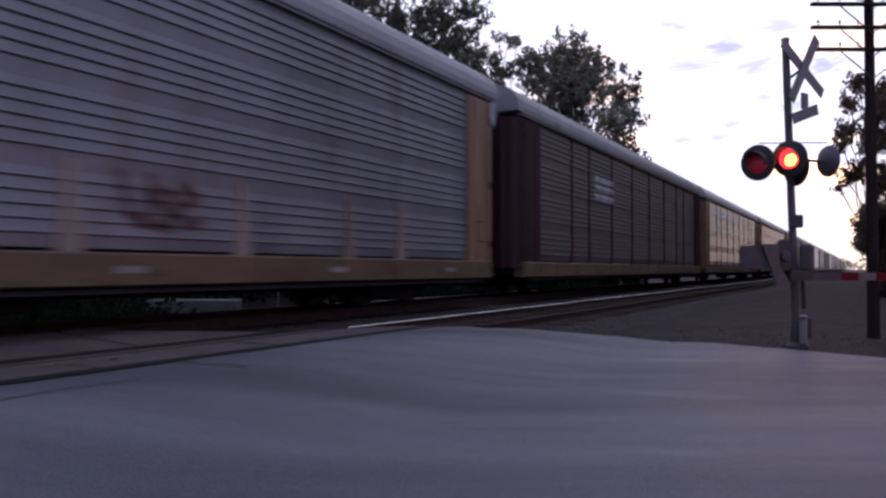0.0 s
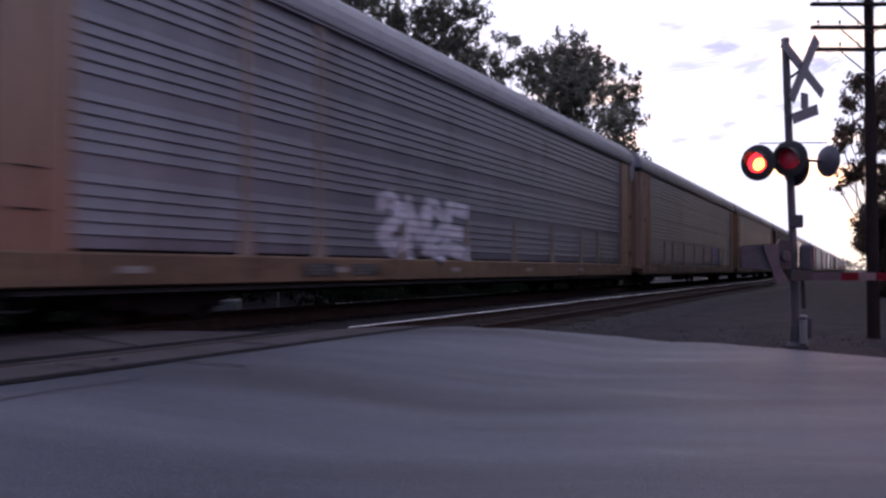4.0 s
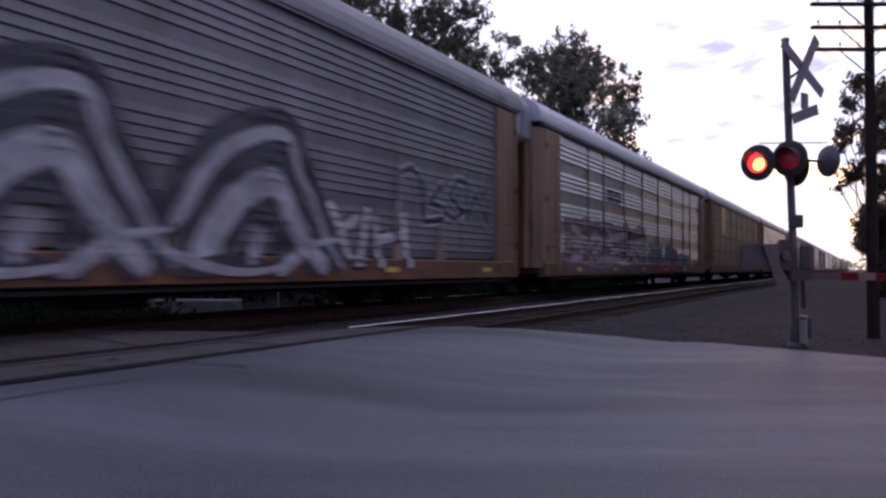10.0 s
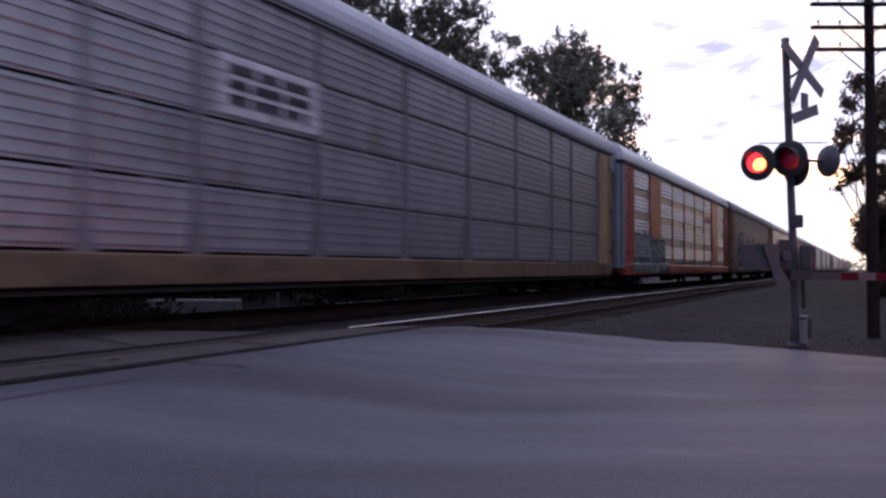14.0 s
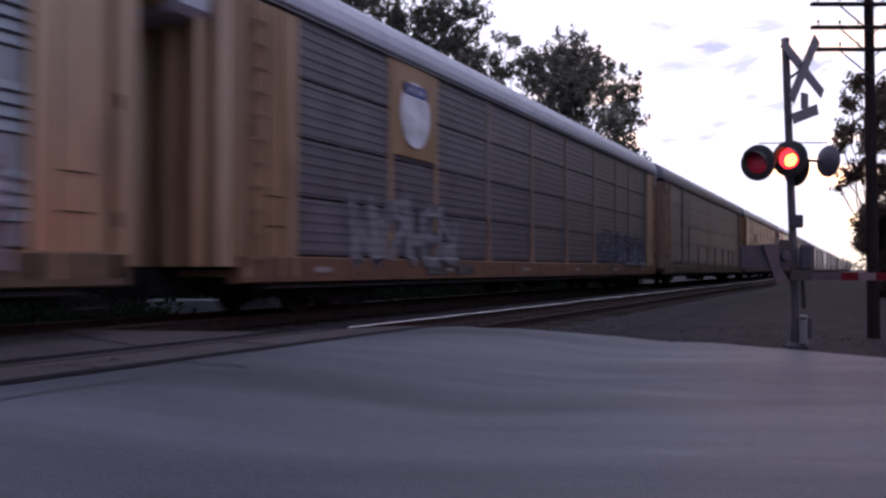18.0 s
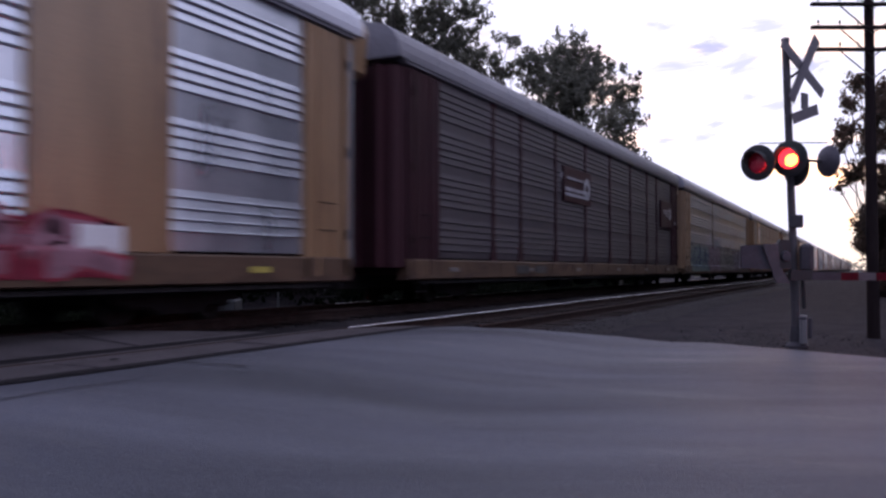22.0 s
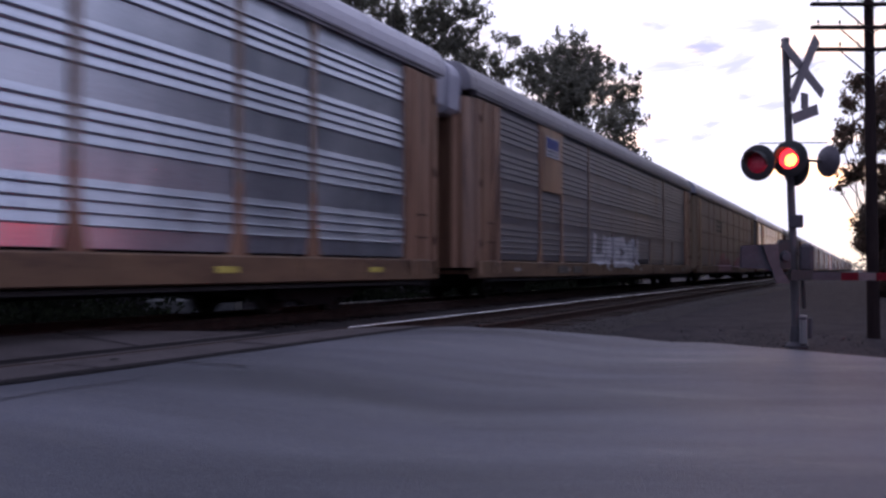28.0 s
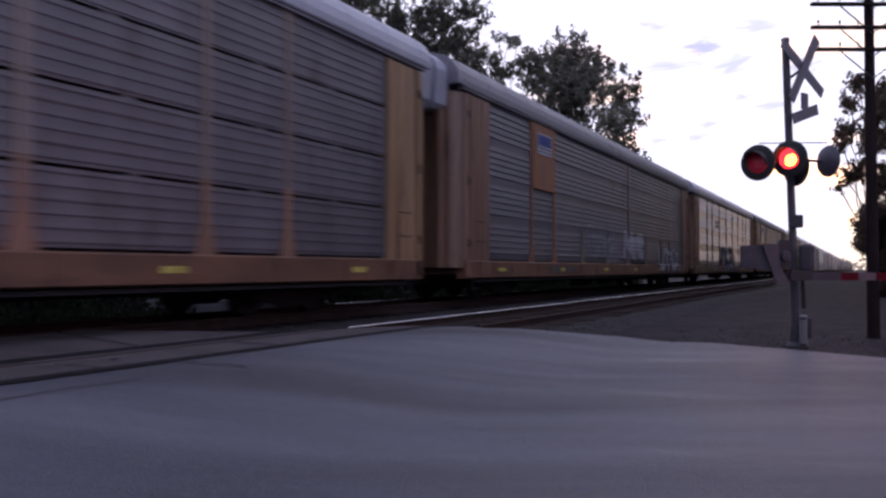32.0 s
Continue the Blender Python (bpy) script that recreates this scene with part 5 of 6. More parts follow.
def patch(g, y0, y1, z0, z1, lift, slit, rag, rnd):
    """A ragged filled patch that follows the pressed side."""
    ny, nz = max(2, int((y1 - y0) / 0.12)), max(2, int((z1 - z0) / 0.035))
    k = len(g.v)
    for i in range(ny + 1):
        y = y0 + (y1 - y0) * i / ny
        lo = z0 + rag * 0.5 * noise.noise((y * 1.1, z0, 2.0))
        hi = z1 + rag * noise.noise((y * 1.3, z1, 7.0))
        for j in range(nz + 1):
            z = min(max(lo + (hi - lo) * j / nz, 1.0), 5.08)
            yy = y + (rag * 0.8 * noise.noise((z * 2.0, y0, 3.0)) if i in (0, ny) else 0)
            g.v.append((skin(yy, z, slit) + lift, yy, z))
    m = nz + 1
    g.f += [(k + i * m + j, k + i * m + j + 1, k + (i + 1) * m + j + 1, k + (i + 1) * m + j) for i in range(ny) for j in range(nz)]


def slab_stroke(g, p, q, width, lift, slit):
    """One straight stroke with square ends that follows the pressed side."""
    dy, dz = q[0] - p[0], q[1] - p[1]
    d = math.hypot(dy, dz) or 1.0
    dy, dz = dy / d, dz / d
    a, b = -0.35 * width, d + 0.35 * width
    nu, nv = max(2, int((b - a) / (0.045 if abs(dz) > 0.4 else 0.12))), max(3, int(width / 0.045))
    vs = []
    for i in range(nu + 1):
        for j in range(nv + 1):
            u, v = a + (b - a) * i / nu, (j / nv - 0.5) * width
            y, z = p[0] + dy * u - dz * v, min(max(p[1] + dz * u + dy * v, 0.93), 5.08)
            vs.append((skin(y, z, slit) + lift, y, z))
    m = nv + 1
    g.add(vs, [(i * m + j, i * m + j + 1, (i + 1) * m + j + 1, (i + 1) * m + j) for i in range(nu) for j in range(nv)])


# bent bars that overlap into letter-like shapes
SHAPES = [
    [[(0.1, 0), (0.1, 1), (0.55, 0.35), (0.9, 1), (0.9, 0)]],
    [[(0.9, 0.85), (0.5, 1), (0.1, 0.75), (0.85, 0.35), (0.5, 0), (0.05, 0.15)]],
    [[(0.9, 1), (0.15, 0.95), (0.1, 0.05), (0.95, 0)], [(0.15, 0.5), (0.75, 0.55)]],
    [[(0.05, 0), (0.45, 1), (0.65, 1), (0.95, 0)], [(0.3, 0.3), (0.8, 0.35)]],
    [[(0.1, 1), (0.15, 0.15), (0.5, 0), (0.85, 0.2), (0.9, 1)]],
    [[(0.15, 0), (0.15, 1), (0.7, 0.95), (0.85, 0.7), (0.2, 0.5), (0.9, 0)]],
    [[(0.15, 0), (0.2, 1)], [(0.85, 0), (0.8, 1)], [(0.15, 0.45), (0.85, 0.6)]],
]


def graffiti(car, slit, y0, y1, z0, z1, letters, fill, outline, hilite=None, cloud=None, seed=1, weight=1.0, label="sprayed graffiti lettering, unreadable", bubble=False):
    """A painted piece: cloud, outline, fill and highlights, each a thin layer of paint."""
    rnd = random.Random(seed)
    if cloud:
        g = Geo()
        patch(g, y0, y1, z0, z1, 0.006, slit, 0.2 * (z1 - z0), rnd)
        part("graffiti", g, paint(cloud), car, label)
    w, h = (y1 - y0) / letters, z1 - z0
    for i in range(letters):
        grow, drop, lean = rnd.uniform(0.85, 1.15), rnd.uniform(-0.06, 0.06), rnd.uniform(-0.12, 0.12)
        lines = []
        over, under = rnd.random() < 0.5, rnd.random() < 0.5
        for line in rnd.choice(SHAPES):
            line = [(1 - u if over else u, 1 - v if under else v) for u, v in line]
            lines.append([(y0 + w * (i - 0.08 + 1.16 * (u + rnd.uniform(-0.14, 0.14)) + lean * (v - 0.5)), z0 + h * (0.1 + drop + 0.8 * grow * min(1.0, max(0.0, v + rnd.uniform(-0.1, 0.1))))) for u, v in line])
        wide = min(w, 1.1 * h) * 0.25 * weight
        for c, k, lift in ((outline, 1.0, 0.0), (fill, 0.0, 0.009), (hilite, -1.0, 0.013)):
            if c is None:
                continue
            g = Geo()
            for line in lines:
                q = line if k >= 0 else [(a - 0.1 * wide, b + 0.15 * wide) for a, b in line]
                thick = wide + 2 * max(0.05, 0.22 * wide) if k > 0 else wide if k == 0 else 0.22 * wide
                if bubble:
                    stroke(g, q, thick, 0.008 + 0.0045 * i + lift, slit, 0.25)
                else:
                    for p, r in zip(q, q[1:]):
                        slab_stroke(g, p, r, thick, 0.008 + 0.0045 * i + lift, slit)
            part("graffiti", g, paint(c), car)


def arches(car, spans):
    """Tall leaning arches of pale paint with black outlines and pale drops inside: (from, to, top) each."""
    for i, (a, b, top) in enumerate(spans):
        w, h, mid, lift = b - a, top - 1.0, (a + b) / 2, 0.008 + 0.006 * i
        k = min(1.0, w / 3.2)

        def lay(pts, wide, c, up, taper=0.3):
            g = Geo()
            stroke(g, [(mid + w * u, 1.0 + h * v) for u, v in pts], wide * k, lift + up, False, taper)
            part("graffiti", g, paint(c), car)
        sweep = [(-0.62, 0.3), (-0.34, 0.78), (0.06, 0.97), (0.2, 0.66), (0.5, 0.06)]
        inner = [(-0.5, 0.06), (-0.3, 0.44), (-0.02, 0.64), (0.12, 0.4), (0.36, 0.03)]
        pale, soot = (0.29, 0.285, 0.325), (0.045, 0.044, 0.06)
        lay(sweep, 0.9, soot, 0.0)
        lay(sweep, 0.25, pale, 0.005)
        lay(inner, 0.95, soot, 0.008)
        lay(inner, 0.5, pale, 0.013)
        lay([(-0.34, 0.12), (-0.18, 0.4), (0.02, 0.34), (0.0, 0.08)], 0.28, soot, 0.018)
        lay([(-0.2, 0.08), (-0.1, 0.3)], 0.2, pale, 0.023)
        lay([(-0.02, 0.02), (0.22, 0.2), (0.5, 0.28)], 0.24, pale, 0.021, 0.7)
        lay([(-0.75, 0.2), (-0.5, 0.08), (-0.2, 0.03), (0.15, 0.1)], 0.2, pale, 0.025, 0.7)
        lay([(-0.6, 0.02), (-0.3, 0.1), (0.1, 0.0)], 0.26, soot, 0.016)


WHITE, BLACK, PINK, BLUE, REDP = (0.42, 0.405, 0.44), (0.03, 0.03, 0.045), (0.26, 0.175, 0.205), (0.025, 0.033, 0.09), (0.3, 0.04, 0.065)
PURPLE, LILAC, YELL, MAG, GREYP = (0.16, 0.10, 0.32), (0.5, 0.45, 0.52), (0.5, 0.42, 0.1), (0.42, 0.06, 0.16), (0.36, 0.36, 0.4)


def bars(car, slit, y0, y1, z0, z1, rows, color, seed=1, label="illegible stencilled lettering"):
    """Lettering too blurred to read, as plain bars."""
    rnd = random.Random(seed)
    g = Geo()
    for i in range(rows):
        za = z1 - (z1 - z0) * (i + 0.15) / rows
        zb = z1 - (z1 - z0) * (i + 0.8) / rows
        a = y0
        while a < y1:
            b = min(y1, a + rnd.uniform(0.2, 0.5) * (y1 - y0))
            patch(g, a, b, zb, za, 0.02, slit, 0.0, rnd)
            a = b + 0.05 * (y1 - y0)
    part("lettering", g, paint(color), car, label)


def notice(car):
    """Blue and white sheet on a plaque, its lettering plain bars."""
    g = Geo()
    g.box(1.64, 1.654, -8.55, -7.45, 4.28, 4.86, 0.004)
    part("notice", g, paint(WHITE), car, "white notice on the plaque")
    g = Geo()
    g.box(1.652, 1.658, -8.5, -7.5, 4.52, 4.82)
    part("notice_band", g, paint((0.03, 0.05, 0.2)), car, "blue band on the notice")
    g = Geo()
    for z in (4.33, 4.43):
        for a, b in ((-8.45, -8.1), (-8.02, -7.85), (-7.78, -7.55)):
            g.box(1.652, 1.657, a, b, z, z + 0.05)
    part("lettering", g, paint((0.06, 0.07, 0.12)), car, "illegible small lettering")


KINDS = {
    "silver": ("bright galvanised car-carrier wagon with tan ends and pressed steel sides", "bay_silver"),
    "bright": ("bright clean galvanised car-carrier wagon with pressed steel sides", "bay_bright"),
    "worn": ("worn galvanised car-carrier wagon with tan ends and pressed steel sides", "bay_worn"),
    "dim": ("dirty galvanised car-carrier wagon with tan ends", "bay_dim"),
    "gray": ("weathered grey car-carrier wagon with ridged steel sides", "bay_gray"),
    "dun": ("dulled grey car-carrier wagon with ridged steel sides", "bay_dun"),
    "slit": ("dull grey car-carrier wagon with slotted sides", "bay_slit"),
    "slat": ("grimy grey car-carrier wagon with slotted sides", "bay_slit"),
    "brown": ("brown-framed car-carrier wagon with dull ridged sides", "bay_brown"),
}
TRUCKS = []


def wagon(j, kind, ends="tan", posts="tan", sill="tan", plates=(), plaque="", label="", doors=""):
    """One covered car carrier; its rear coupling is at y = -14.2 in its own space."""
    slit = kind in ("slit", "slat")
    rnd = random.Random(j)
    PLATED[:] = plates
    DEEP[0] = 0.72 if kind in SHALLOW else 1.0
    w = thing("car_carrier", pose(TRACK_X, 0, 0), label or KINDS[kind][0], "freight wagon", "wagons of the train")
    # black filling that makes slots and gaps look deep in shade
    piece("interior", MESH["core"], w)
    piece("underframe", MESH["under"], w)
    piece("roof", MESH["roof_pale" if j in (7, 13) else "roof_dull" if kind in SHALLOW else "roof"], w, label="dull steel roof" if kind in SHALLOW else "pale steel roof")
    piece("eave", MESH["eave"], w)
    piece("side_sill", MESH["sill_" + sill], w)
    piece("far_sill", MESH["farsill"], w)
    piece("far_side", MESH["far"], w)
    piece("brake_valve", MESH["valve"], w)
    piece("air_tank", MESH["tank"], w)
    for i in range(9):
        y = (POSTS[i] + POSTS[i + 1]) / 2
        if i in plates:
            piece("cover_plate", MESH["plate_" + posts], w, (0, y, 0))
        if slit:
            for q in range(4):
                piece("side_sheet", MESH["%s_%d_%d" % (kind, q, BAY_OF[i])], w, (0, y, 0))
            for q in SLITS:
                piece("slot_clip", MESH["clip"], w, (0, y + rnd.uniform(-0.35, 0.35), q))
        else:
            piece("side_sheet", MESH["%s_%d" % (KINDS[kind][1], BAY_OF[i])], w, (0, y, 0))
    for y in POSTS[1:-1]:
        if plaque and y < -6:
            continue
        bare = kind in ("gray", "dun", "dim") and rnd.random() < 0.9
        shiny = j in (3, 5, 16)
        if not bare:
            piece("post", MESH["post_" + ("pale" if shiny or kind in ("gray", "dun", "dim") else posts)], w, (0, y, 0))
        if (bare or shiny or kind == "slat") and posts != "gray":
            piece("post_foot", MESH["foot_" + ("tan" if posts == "pale" else "pale" if kind in SHALLOW else posts)], w, (0, y, 0))
    if plaque:
        piece("plaque", MESH["plaque_" + plaque], w, (0, -8.0, 0), "plain painted plaque")
        for y in (-8.92, -7.08):
            piece("post", MESH["post_" + plaque], w, (0, y, 0))
    for turn in (0, 180):
        e = piece("end_frame", MESH["end_" + ends], w)
        d = piece("end_door", MESH["door_" + (doors or ends)], w)
        c = piece("coupler", MESH["coupler"], w, (0, 0, 0.12))
        for o in [e, d, c] + ([piece("end_hood", MESH["hood_yellow" if j in (13, 11, 8) else "hood"], w)] if kind != "brown" else []):
            o.rotation_euler = (0, 0, radians(turn))
    if slit:
        piece("ladder", MESH["ladder"], w)
    for s in (-1, 1):
        for z in (1.75, 2.2):
            piece("handhold", MESH["handhold"], w, (-0.012, s * 12.45, z))
        for z in (1.7, 3.1, 4.6):
            piece("hinge", MESH["hinge"], w, (-0.004, s * 13.04, z))
        piece("stirrup_step", MESH["stirrup"], w, (0, s * 12.6, 0))
    for y in (-9.8, 9.8):
        t = piece("bolster", MESH["bolster"], w, (0, y, 0.297))
        t.name = "truck"
        for x in (-1.0, 1.0):
            piece("sideframe", MESH["sideframe"], t, (x, 0, 0))
        for dy in (-0.86, 0.86):
            s = piece("wheelset", MESH["wheelset"], t, (0, dy, 0.42))
            TRUCKS.append((j, y + dy, s, dy))
    WAGONS[j] = w
    return w


WAGONS = {}
# wagons far ahead, in the order in which they run
AHEAD = ["gray", "silver", "gray", "slit", "silver", "gray", "brown", "silver", "gray", "gray", "silver", "slit", "gray", "silver"]
for i, k in enumerate(AHEAD):
    wagon(-2 - i, "silver" if i == 0 else k, "brown" if k == "brown" else "tan", "brown" if k == "brown" else "tan", "tan")

w = wagon(-1, "brown", "brown", "brown", "tan")
bars(w, False, -6.50, -4.20, 3.4, 4.3, 3, WHITE, 3)
w = wagon(0, "gray", "tan", "tan", "tan")
graffiti(w, False, -8.90, -7.30, 1.5, 2.4, 3, (0.06, 0.045, 0.055), (0.14, 0.09, 0.1), None, None, 4, 0.7)
graffiti(w, False, 2.20, 3.50, 1.6, 2.3, 3, (0.05, 0.03, 0.04), (0.13, 0.06, 0.065), None, None, 5, 0.6)
w = wagon(1, "gray", "tan", "tan", "tan", label="weathered grey car-carrier wagon with a pale sprayed panel")
graffiti(w, False, 1.90, 3.45, 1.6, 2.3, 4, REDP, WHITE, None, WHITE, 6, 0.7)
graffiti(w, False, 4.70, 6.60, 1.55, 2.5, 3, PURPLE, LILAC, LILAC, None, 7)
w = wagon(2, "gray", "tan", "tan", "tan")
graffiti(w, False, -5.20, -1.50, 1.3, 2.6, 4, LILAC, GREYP, WHITE, None, 8)
w = wagon(3, "silver", "tan", "tan", "tan", label="bright galvanised car-carrier wagon with dark blue graffiti")
graffiti(w, False, -1.60, 2.60, 1.05, 2.46, 4, (0.05, 0.07, 0.16), (0.012, 0.016, 0.05), None, BLUE, 9)
bars(w, False, -6.30, -4.80, 3.65, 4.0, 2, BLUE, 4)
w = wagon(4, "slat", "tan", "pale", "orange", plaque="tan", label="dull grey slotted car-carrier wagon with a tan plaque")
g = Geo()
patch(g, 9.1, 10.7, 1.45, 2.1, 0.008, True, 0.0, None)
part("painted_block", g, paint((0.13, 0.12, 0.145)), w, "grey painted block")
bars(w, True, 9.3, 10.5, 1.55, 2.0, 2, (0.07, 0.062, 0.078), 12)
g = Geo()
patch(g, -9.5, 2.5, 1.0, 1.24, 0.008, True, 0.1, None)
part("scuff", g, paint((0.13, 0.055, 0.04)), w, "scraped reddish paint along the sill")
w = wagon(5, "worn", "tan", "tan", "tan", label="worn galvanised car-carrier wagon with pink and white graffiti")
graffiti(w, False, -11.3, -0.8, 1.0, 2.75, 1, PINK, PINK, None, (0.14, 0.09, 0.105), 11, 0.01)
graffiti(w, False, -10.6, -0.8, 1.3, 2.5, 9, (0.29, 0.255, 0.265), (0.085, 0.06, 0.075), None, None, 12, 1.0)
graffiti(w, False, -0.4, 4.2, 1.3, 2.2, 4, (0.11, 0.14, 0.19), (0.07, 0.07, 0.1), None, None, 13)
graffiti(w, False, 4.35, 5.5, 1.4, 2.08, 2, (0.12, 0.07, 0.2), (0.06, 0.05, 0.13), None, (0.11, 0.075, 0.18), 14)
graffiti(w, False, 4.4, 8.3, 1.38, 1.82, 5, (0.15, 0.26, 0.31), (0.2, 0.1, 0.14), None, None, 15)
graffiti(w, False, 6.9, 7.6, 1.0, 1.25, 1, (0.15, 0.26, 0.31), (0.1, 0.14, 0.2), None, None, 47)
graffiti(w, False, 0.5, 6.0, 0.99, 1.28, 6, (0.24, 0.04, 0.075), (0.17, 0.02, 0.03), None, (0.16, 0.02, 0.03), 16)
bars(w, False, -6.7, -4.8, 3.45, 3.95, 2, (0.06, 0.06, 0.085), 5)
for y in (-10.4, -6.2, -1.9, 2.3, 6.4):
    g = Geo()
    patch(g, y, y + 0.5, 1.06, 1.17, 0.03, False, 0, None)
    part("reflector", g, paint(YELL), w, "yellow reflective strip")
w = wagon(6, "gray", "tan", "tan", "orange", label="weathered grey car-carrier wagon with a large black and white graffiti piece")
arches(w, [(-10.0, -5.6, 3.6), (-5.2, -2.3, 3.25), (-2.0, 1.3, 3.3), (1.7, 5.1, 3.25)])
graffiti(w, False, 4.9, 7.4, 1.1, 2.4, 2, WHITE, BLACK, None, None, 18, 0.6)
graffiti(w, False, 7.2, 11.2, 2.0, 3.2, 4, BLACK, GREYP, None, None, 19, 0.5)
w = wagon(7, "silver", "red", "red", "red", plates=(1, 7), doors="dim", label="bright galvanised car-carrier wagon with faded red ends, posts and sill")
graffiti(w, False, -11.9, -6.3, 1.0, 2.5, 6, (0.27, 0.295, 0.3), (0.09, 0.11, 0.115), (0.32, 0.34, 0.345), (0.14, 0.175, 0.175), 20, 1.3)
graffiti(w, False, -7.2, -5.9, 0.98, 1.7, 2, BLUE, (0.2, 0.16, 0.08), None, None, 46)
bars(w, False, 4.8, 6.4, 3.75, 4.1, 2, REDP, 6)
w = wagon(8, "slit", "yellow", "gray", "tan", label="dull grey slotted car-carrier wagon with a white lettered block")
g = Geo()
patch(g, -6.7, -4.35, 3.3, 4.15, 0.008, True, 0.0, None)
part("white_block", g, paint(WHITE), w, "white painted block")
bars(w, True, -6.5, -4.6, 3.4, 4.05, 3, BLACK, 7)
w = wagon(9, "dun", "tan", "tan", "tan", plaque="gray")
w = wagon(10, "slat", "yellow", "pale", "orange", plaque="yellow", label="dull grey slotted car-carrier wagon with an ochre plaque and emblem")
g = Geo()
g.lathe([(0.0, 0.0), (0.5, 0.0), (0.5, 0.006), (0.0, 0.006)], (1.652, -8.05, 4.2), (1, 0, 0), 28)
g.v = [(x, -8.05 + (y + 8.05) * 1.2, 4.15 + (z - 4.2) * 1.3) for x, y, z in g.v]
part("emblem", g, paint((0.6, 0.59, 0.64)), w, "white oval on the plaque")
g = Geo()
g.box(1.655, 1.666, -8.5, -7.6, 4.52, 4.74, 0.004)
part("emblem_band", g, paint((0.03, 0.05, 0.2)), w, "dark blue band across the emblem")
g = Geo()
for a in (-8.35, -8.2, -7.98, -7.83):
    g.box(1.664, 1.669, a, a + 0.09, 4.57, 4.69)
part("lettering", g, paint(WHITE), w, "illegible white lettering")
graffiti(w, True, 4.6, 11.3, 1.3, 2.4, 7, (0.085, 0.085, 0.115), (0.03, 0.035, 0.07), None, None, 21, 0.8)
graffiti(w, True, 7.6, 11.0, 1.35, 1.9, 6, (0.3, 0.29, 0.34), BLUE, None, None, 44, 0.5)
graffiti(w, True, -10.3, -6.2, 1.2, 2.4, 6, (0.17, 0.162, 0.178), (0.12, 0.112, 0.126), (0.22, 0.21, 0.23), None, 22)
w = wagon(11, "dim", "yellow", "gray", "tan", label="grey car-carrier wagon with a long strip of coloured graffiti")
g = Geo()
patch(g, -6.9, -4.45, 2.25, 3.2, 0.003, False, 0.03, None)
patch(g, -4.25, -1.42, 2.25, 3.2, 0.003, False, 0.05, None)
part("pale_block", g, paint((0.3, 0.295, 0.33)), w, "pale repainted block above the graffiti")
g = Geo()
for y, b in ((0.4, 0.5), (1.6, 1.7), (3.9, 0.6)):
    g.box(1.672, 1.679, y, y + b, 5.185, 5.212)
part("scuff", g, paint(WHITE), w, "bare bright scrapes along the eave")
graffiti(w, False, -11.6, -6.1, 1.0, 2.4, 6, (0.075, 0.11, 0.17), (0.27, 0.31, 0.3), None, (0.2, 0.285, 0.26), 23, 0.7)
graffiti(w, False, -5.95, -1.75, 1.0, 2.4, 5, (0.3, 0.25, 0.29), (0.2, 0.1, 0.13), None, (0.24, 0.17, 0.2), 24)
graffiti(w, False, -1.65, 4.05, 1.05, 2.45, 7, (0.34, 0.31, 0.27), BLACK, None, (0.24, 0.21, 0.19), 25, 1.1)
graffiti(w, False, 4.15, 11.65, 1.05, 2.3, 8, (0.28, 0.25, 0.28), (0.1, 0.05, 0.065), None, (0.15, 0.1, 0.11), 26)
w = wagon(12, "brown", "brown", "brown", "yellow", label="brown-framed car-carrier wagon with white lettering on a brown panel")
g = Geo()
g.box(1.6, 1.64, -3.75, -1.0, 3.15, 4.2, 0.005)
part("name_panel", g, M_BROWN, w, "brown panel with white bars")
bars(w, False, -3.90, -2.20, 3.75, 4.05, 1, WHITE, 9)
g = Geo()
g.box(1.655, 1.668, -3.65, -1.3, 3.33, 3.41)
g.box(1.655, 1.668, -3.65, -1.3, 3.48, 3.58)
g.lathe([(0.13, 0.0), (0.33, 0.0), (0.33, 0.008), (0.13, 0.008)], (1.66, -1.5, 3.68), (1, 0, 0), 24)
g.box(1.655, 1.668, -3.5, -1.9, 3.84, 3.9)
part("stripe", g, paint(WHITE), w, "white stripes")
g = Geo()
g.box(1.6, 1.66, 9.5, 11.77, 2.98, 4.15, 0.005)
part("name_panel", g, M_BROWN, w, "brown panel with white bars")
g = Geo()
for z, a, b in ((3.71, 9.95, 11.15), (3.6, 10.1, 11.1), (3.49, 10.4, 11.1)):
    g.box(1.655, 1.668, a, b, z, z + 0.06)
g.lathe([(0.11, 0.0), (0.26, 0.0), (0.26, 0.008), (0.11, 0.008)], (1.66, 11.35, 3.63), (1, 0, 0), 24)
for z in (3.2, 3.3):
    g.box(1.662, 1.672, 12.3, 12.8, z, z + 0.045)
part("stripe", g, paint(WHITE), w, "white stripes")
w = wagon(13, "bright", "yellow", "yellow", "yellow", plates=(1, 7), doors="dim", label="bright galvanised car-carrier wagon with ochre plates and blue graffiti")
graffiti(w, False, -3.90, 5.20, 1.0, 2.6, 8, (0.11, 0.27, 0.33), (0.02, 0.03, 0.12), (0.2, 0.38, 0.42), (0.028, 0.04, 0.14), 27, 0.8)
graffiti(w, False, -6.60, -3.80, 1.0, 1.6, 3, MAG, REDP, (0.3, 0.1, 0.15), (0.2, 0.014, 0.035), 28)
graffiti(w, False, 4.90, 8.10, 1.0, 1.72, 4, (0.32, 0.16, 0.2), REDP, None, (0.2, 0.014, 0.035), 29)
graffiti(w, False, -8.90, -7.50, 4.0, 4.7, 3, REDP, None, None, None, 30, 0.6)
g = Geo()
g.box(1.65, 1.672, 7.6, 8.25, 1.2, 1.62, 0.005)
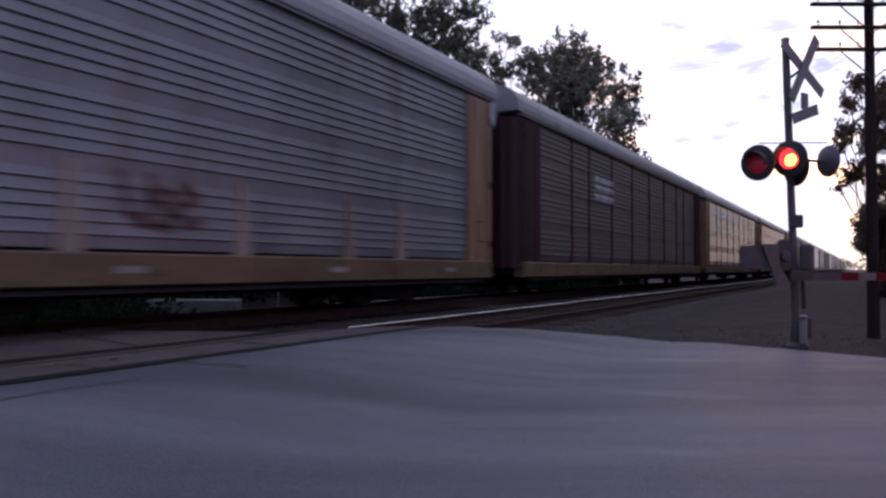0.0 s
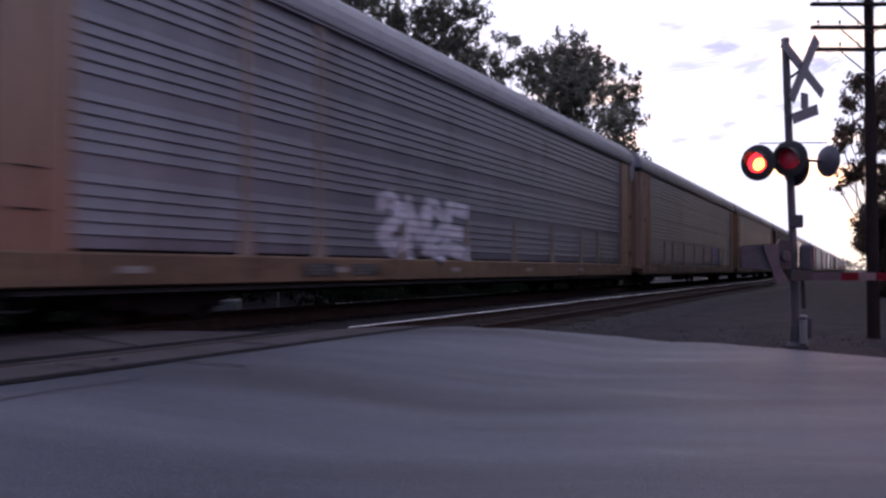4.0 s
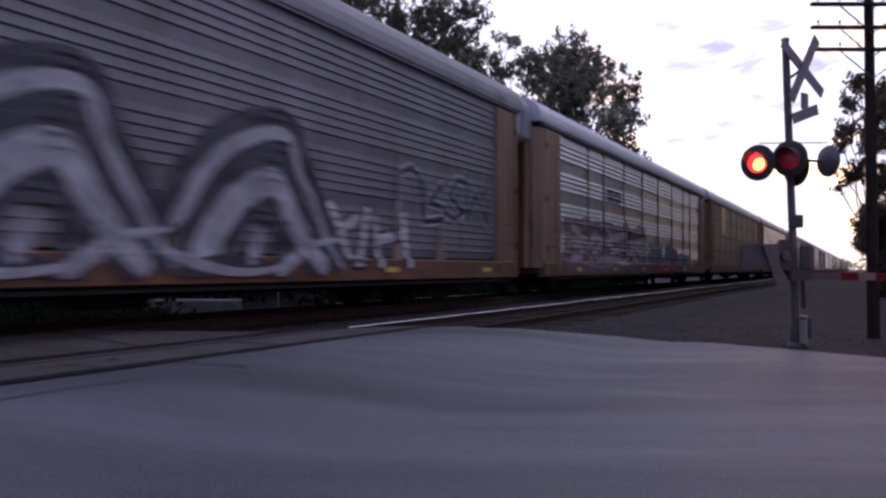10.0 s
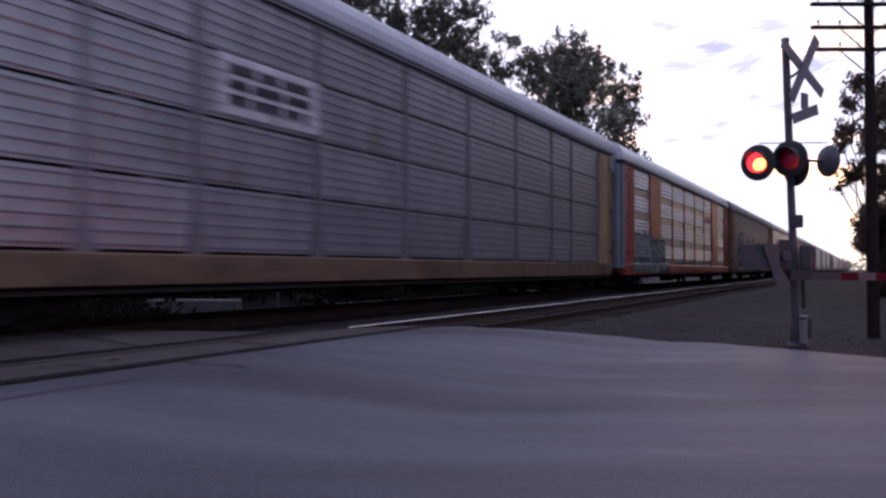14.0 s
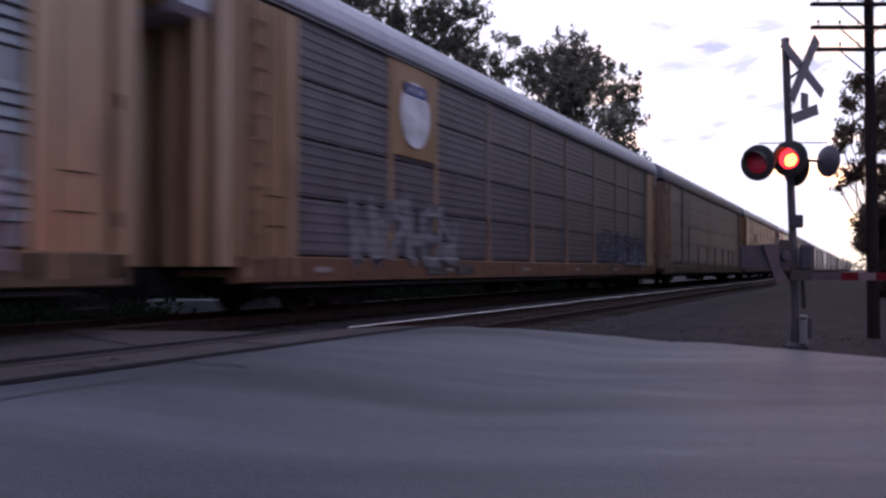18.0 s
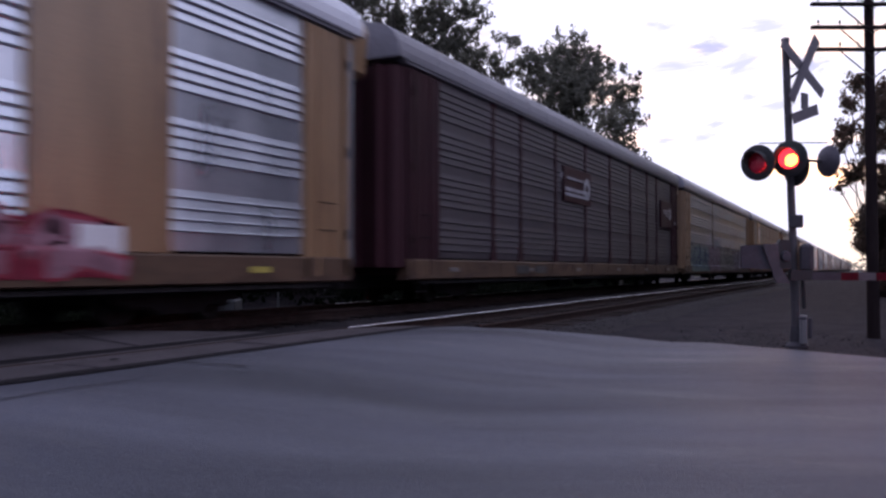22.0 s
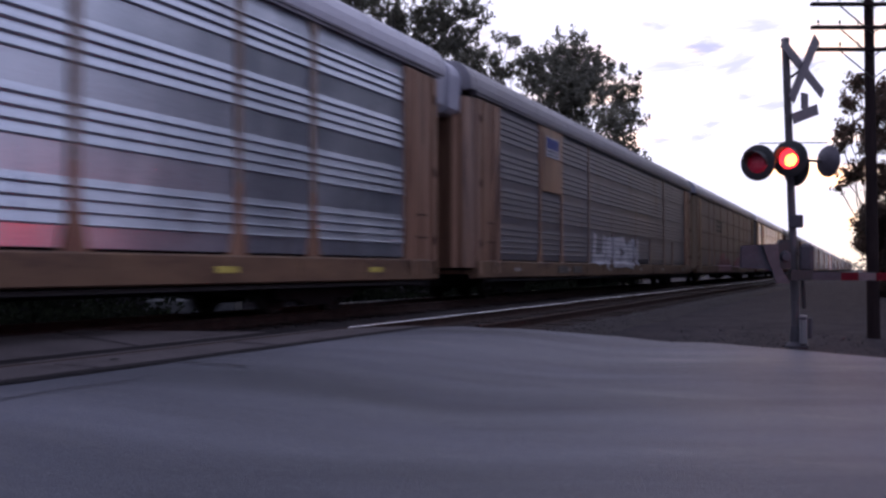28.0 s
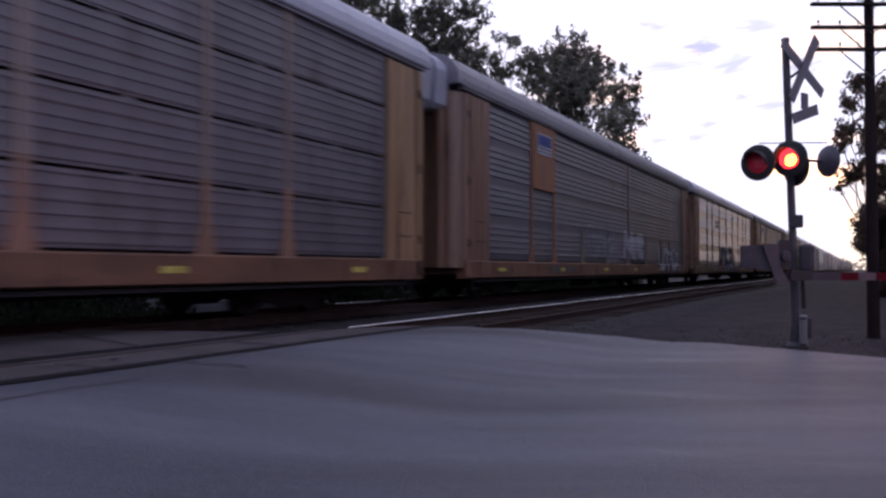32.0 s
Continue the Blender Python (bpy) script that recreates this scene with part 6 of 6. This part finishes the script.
part("placard", g, M_SIGN, w, "small white placard")
w = wagon(14, "slat", "cream", "pale", "tan", label="dull grey slotted car-carrier wagon with pink graffiti")
for a, b, top in ((-5.8, -4.7, 1.45), (-4.9, -3.4, 1.95), (-4.1, -2.7, 2.15), (-2.9, -1.6, 1.75), (-1.8, -0.4, 1.45), (1.5, 3.0, 1.6), (2.7, 4.6, 1.95), (4.4, 6.0, 1.5)):
    g = Geo()
    patch(g, a, b, 1.0 if a < 1 else 1.3, top, 0.006 + 0.001 * (a + 6), True, 0.12, None)
    part("graffiti", g, paint((0.25, 0.115, 0.16)), w, "pale pink sprayed blocks")
graffiti(w, True, -5.5, -0.6, 1.0, 1.75, 6, (0.2, 0.075, 0.115), PINK, None, None, 31, 0.6)
graffiti(w, True, 1.6, 5.8, 1.35, 1.75, 5, (0.2, 0.075, 0.115), PINK, None, None, 32, 0.6)
bars(w, True, -6.30, -4.30, 3.35, 4.15, 3, (0.045, 0.04, 0.05), 11)
w = wagon(15, "dun", "tan", "tan", "tan", plaque="tan")
notice(w)
graffiti(w, False, -3.9, 2.3, 1.25, 2.25, 5, WHITE, GREYP, None, None, 33)
w = wagon(16, "silver", "tan", "tan", "tan", label="bright galvanised car-carrier wagon with a black and white graffiti piece")
graffiti(w, False, -4.4, -3.4, 1.1, 1.9, 1, REDP, REDP, None, REDP, 39)
graffiti(w, False, 1.7, 2.7, 1.0, 1.8, 1, REDP, REDP, None, REDP, 40)
graffiti(w, False, -4.0, 2.2, 1.05, 2.4, 4, (0.02, 0.022, 0.05), WHITE, None, None, 34, 1.45, bubble=True)
bars(w, False, -6.1, -4.8, 3.6, 4.1, 2, BLUE, 13)
w = wagon(17, "dun", "tan", "tan", "orange", plaque="orange", label="weathered grey car-carrier wagon with several pale sprayed tags and a plaque")
notice(w)
graffiti(w, False, -3.6, -0.4, 1.5, 2.5, 2, (0.15, 0.145, 0.165), (0.25, 0.24, 0.27), None, None, 35)
graffiti(w, False, 1.0, 3.8, 1.5, 2.5, 3, WHITE, LILAC, GREYP, None, 36)
graffiti(w, False, 6.7, 10.9, 1.05, 2.15, 5, WHITE, BLUE, None, None, 37)
w = wagon(18, "slat", "yellow", "pale", "orange")
w = wagon(19, "gray", "tan", "tan", "tan")


def sill_marks(j, color):
    """Reflective strips and a dark data plate along the sill."""
    rnd = random.Random(90 + j)
    car = WAGONS[j]
    for i in range(6):
        y = -11.2 + 4.4 * i + rnd.uniform(-0.3, 0.3)
        g = Geo()
        g.box(1.655, 1.667, y, y + 0.45, 1.06, 1.15, 0.003)
        part("reflector", g, paint(color), car, "dull reflective strip")
    for y in (-7.7, -6.3):
        g = Geo()
        g.box(1.655, 1.668, y + 0.1, y + 1.0, 1.0, 1.21, 0.004)
        part("data_plate", g, M_BLACK, car, "black data plate")
        g = Geo()
        for z in (1.03, 1.09, 1.15):
            g.box(1.666, 1.67, y + 0.17, y + 0.5 + rnd.uniform(0, 0.4), z, z + 0.03)
        part("lettering", g, paint((0.13, 0.12, 0.12)), car, "illegible small lettering")


for j in (0, 1, 2, 6, 7, 10, 12, 13, 15, 16, 17, 18):
    sill_marks(j, YELL if j in (6, 13, 16, 17, 18) else (0.24, 0.21, 0.2))


# ---- what moves ----
def run(t):
    """Wagon lengths that the train has run at time t; it slows gently."""
    return 0.81271 + 0.624646 * t - 0.00178933 * t * t - 8.535e-6 * t ** 3


def along(j, t):
    """Place along the track of the middle of wagon j."""
    return PITCH * (run(t) - j - 0.5) - 3.98


def motions():
    for j, w in WAGONS.items():
        walk(w, [(float(t), pose(TRACK_X, along(j, t), 0)) for t in range(33)])
    # wheels roll while they are near enough to be seen
    for j, off, s, dy in TRUCKS:
        rows, last = [], None
        for i in range(961):
            t = i / 30
            y = along(j, t) + off
            if -8 < y < 40 or i in (0, 960):
                turn = math.degrees((along(j, t)) / 0.36)
                rows.append((t, pose(0, dy, 0.42, -turn % 360)))
        walk(s, rows)
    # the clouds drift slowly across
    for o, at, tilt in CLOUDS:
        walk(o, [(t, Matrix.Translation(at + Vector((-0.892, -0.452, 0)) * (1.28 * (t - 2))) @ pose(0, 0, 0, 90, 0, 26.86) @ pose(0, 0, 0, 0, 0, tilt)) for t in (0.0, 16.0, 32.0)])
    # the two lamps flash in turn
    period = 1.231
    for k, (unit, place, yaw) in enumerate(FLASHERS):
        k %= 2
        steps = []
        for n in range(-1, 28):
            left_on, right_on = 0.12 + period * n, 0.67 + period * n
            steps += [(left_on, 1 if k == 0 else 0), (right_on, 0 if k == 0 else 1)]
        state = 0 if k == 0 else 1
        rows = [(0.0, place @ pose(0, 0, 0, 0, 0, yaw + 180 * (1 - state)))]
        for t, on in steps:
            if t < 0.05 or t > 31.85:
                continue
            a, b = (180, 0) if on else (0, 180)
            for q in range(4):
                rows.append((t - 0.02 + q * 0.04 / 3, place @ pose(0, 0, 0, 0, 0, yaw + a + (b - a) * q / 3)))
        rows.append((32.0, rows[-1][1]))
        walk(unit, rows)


motions()
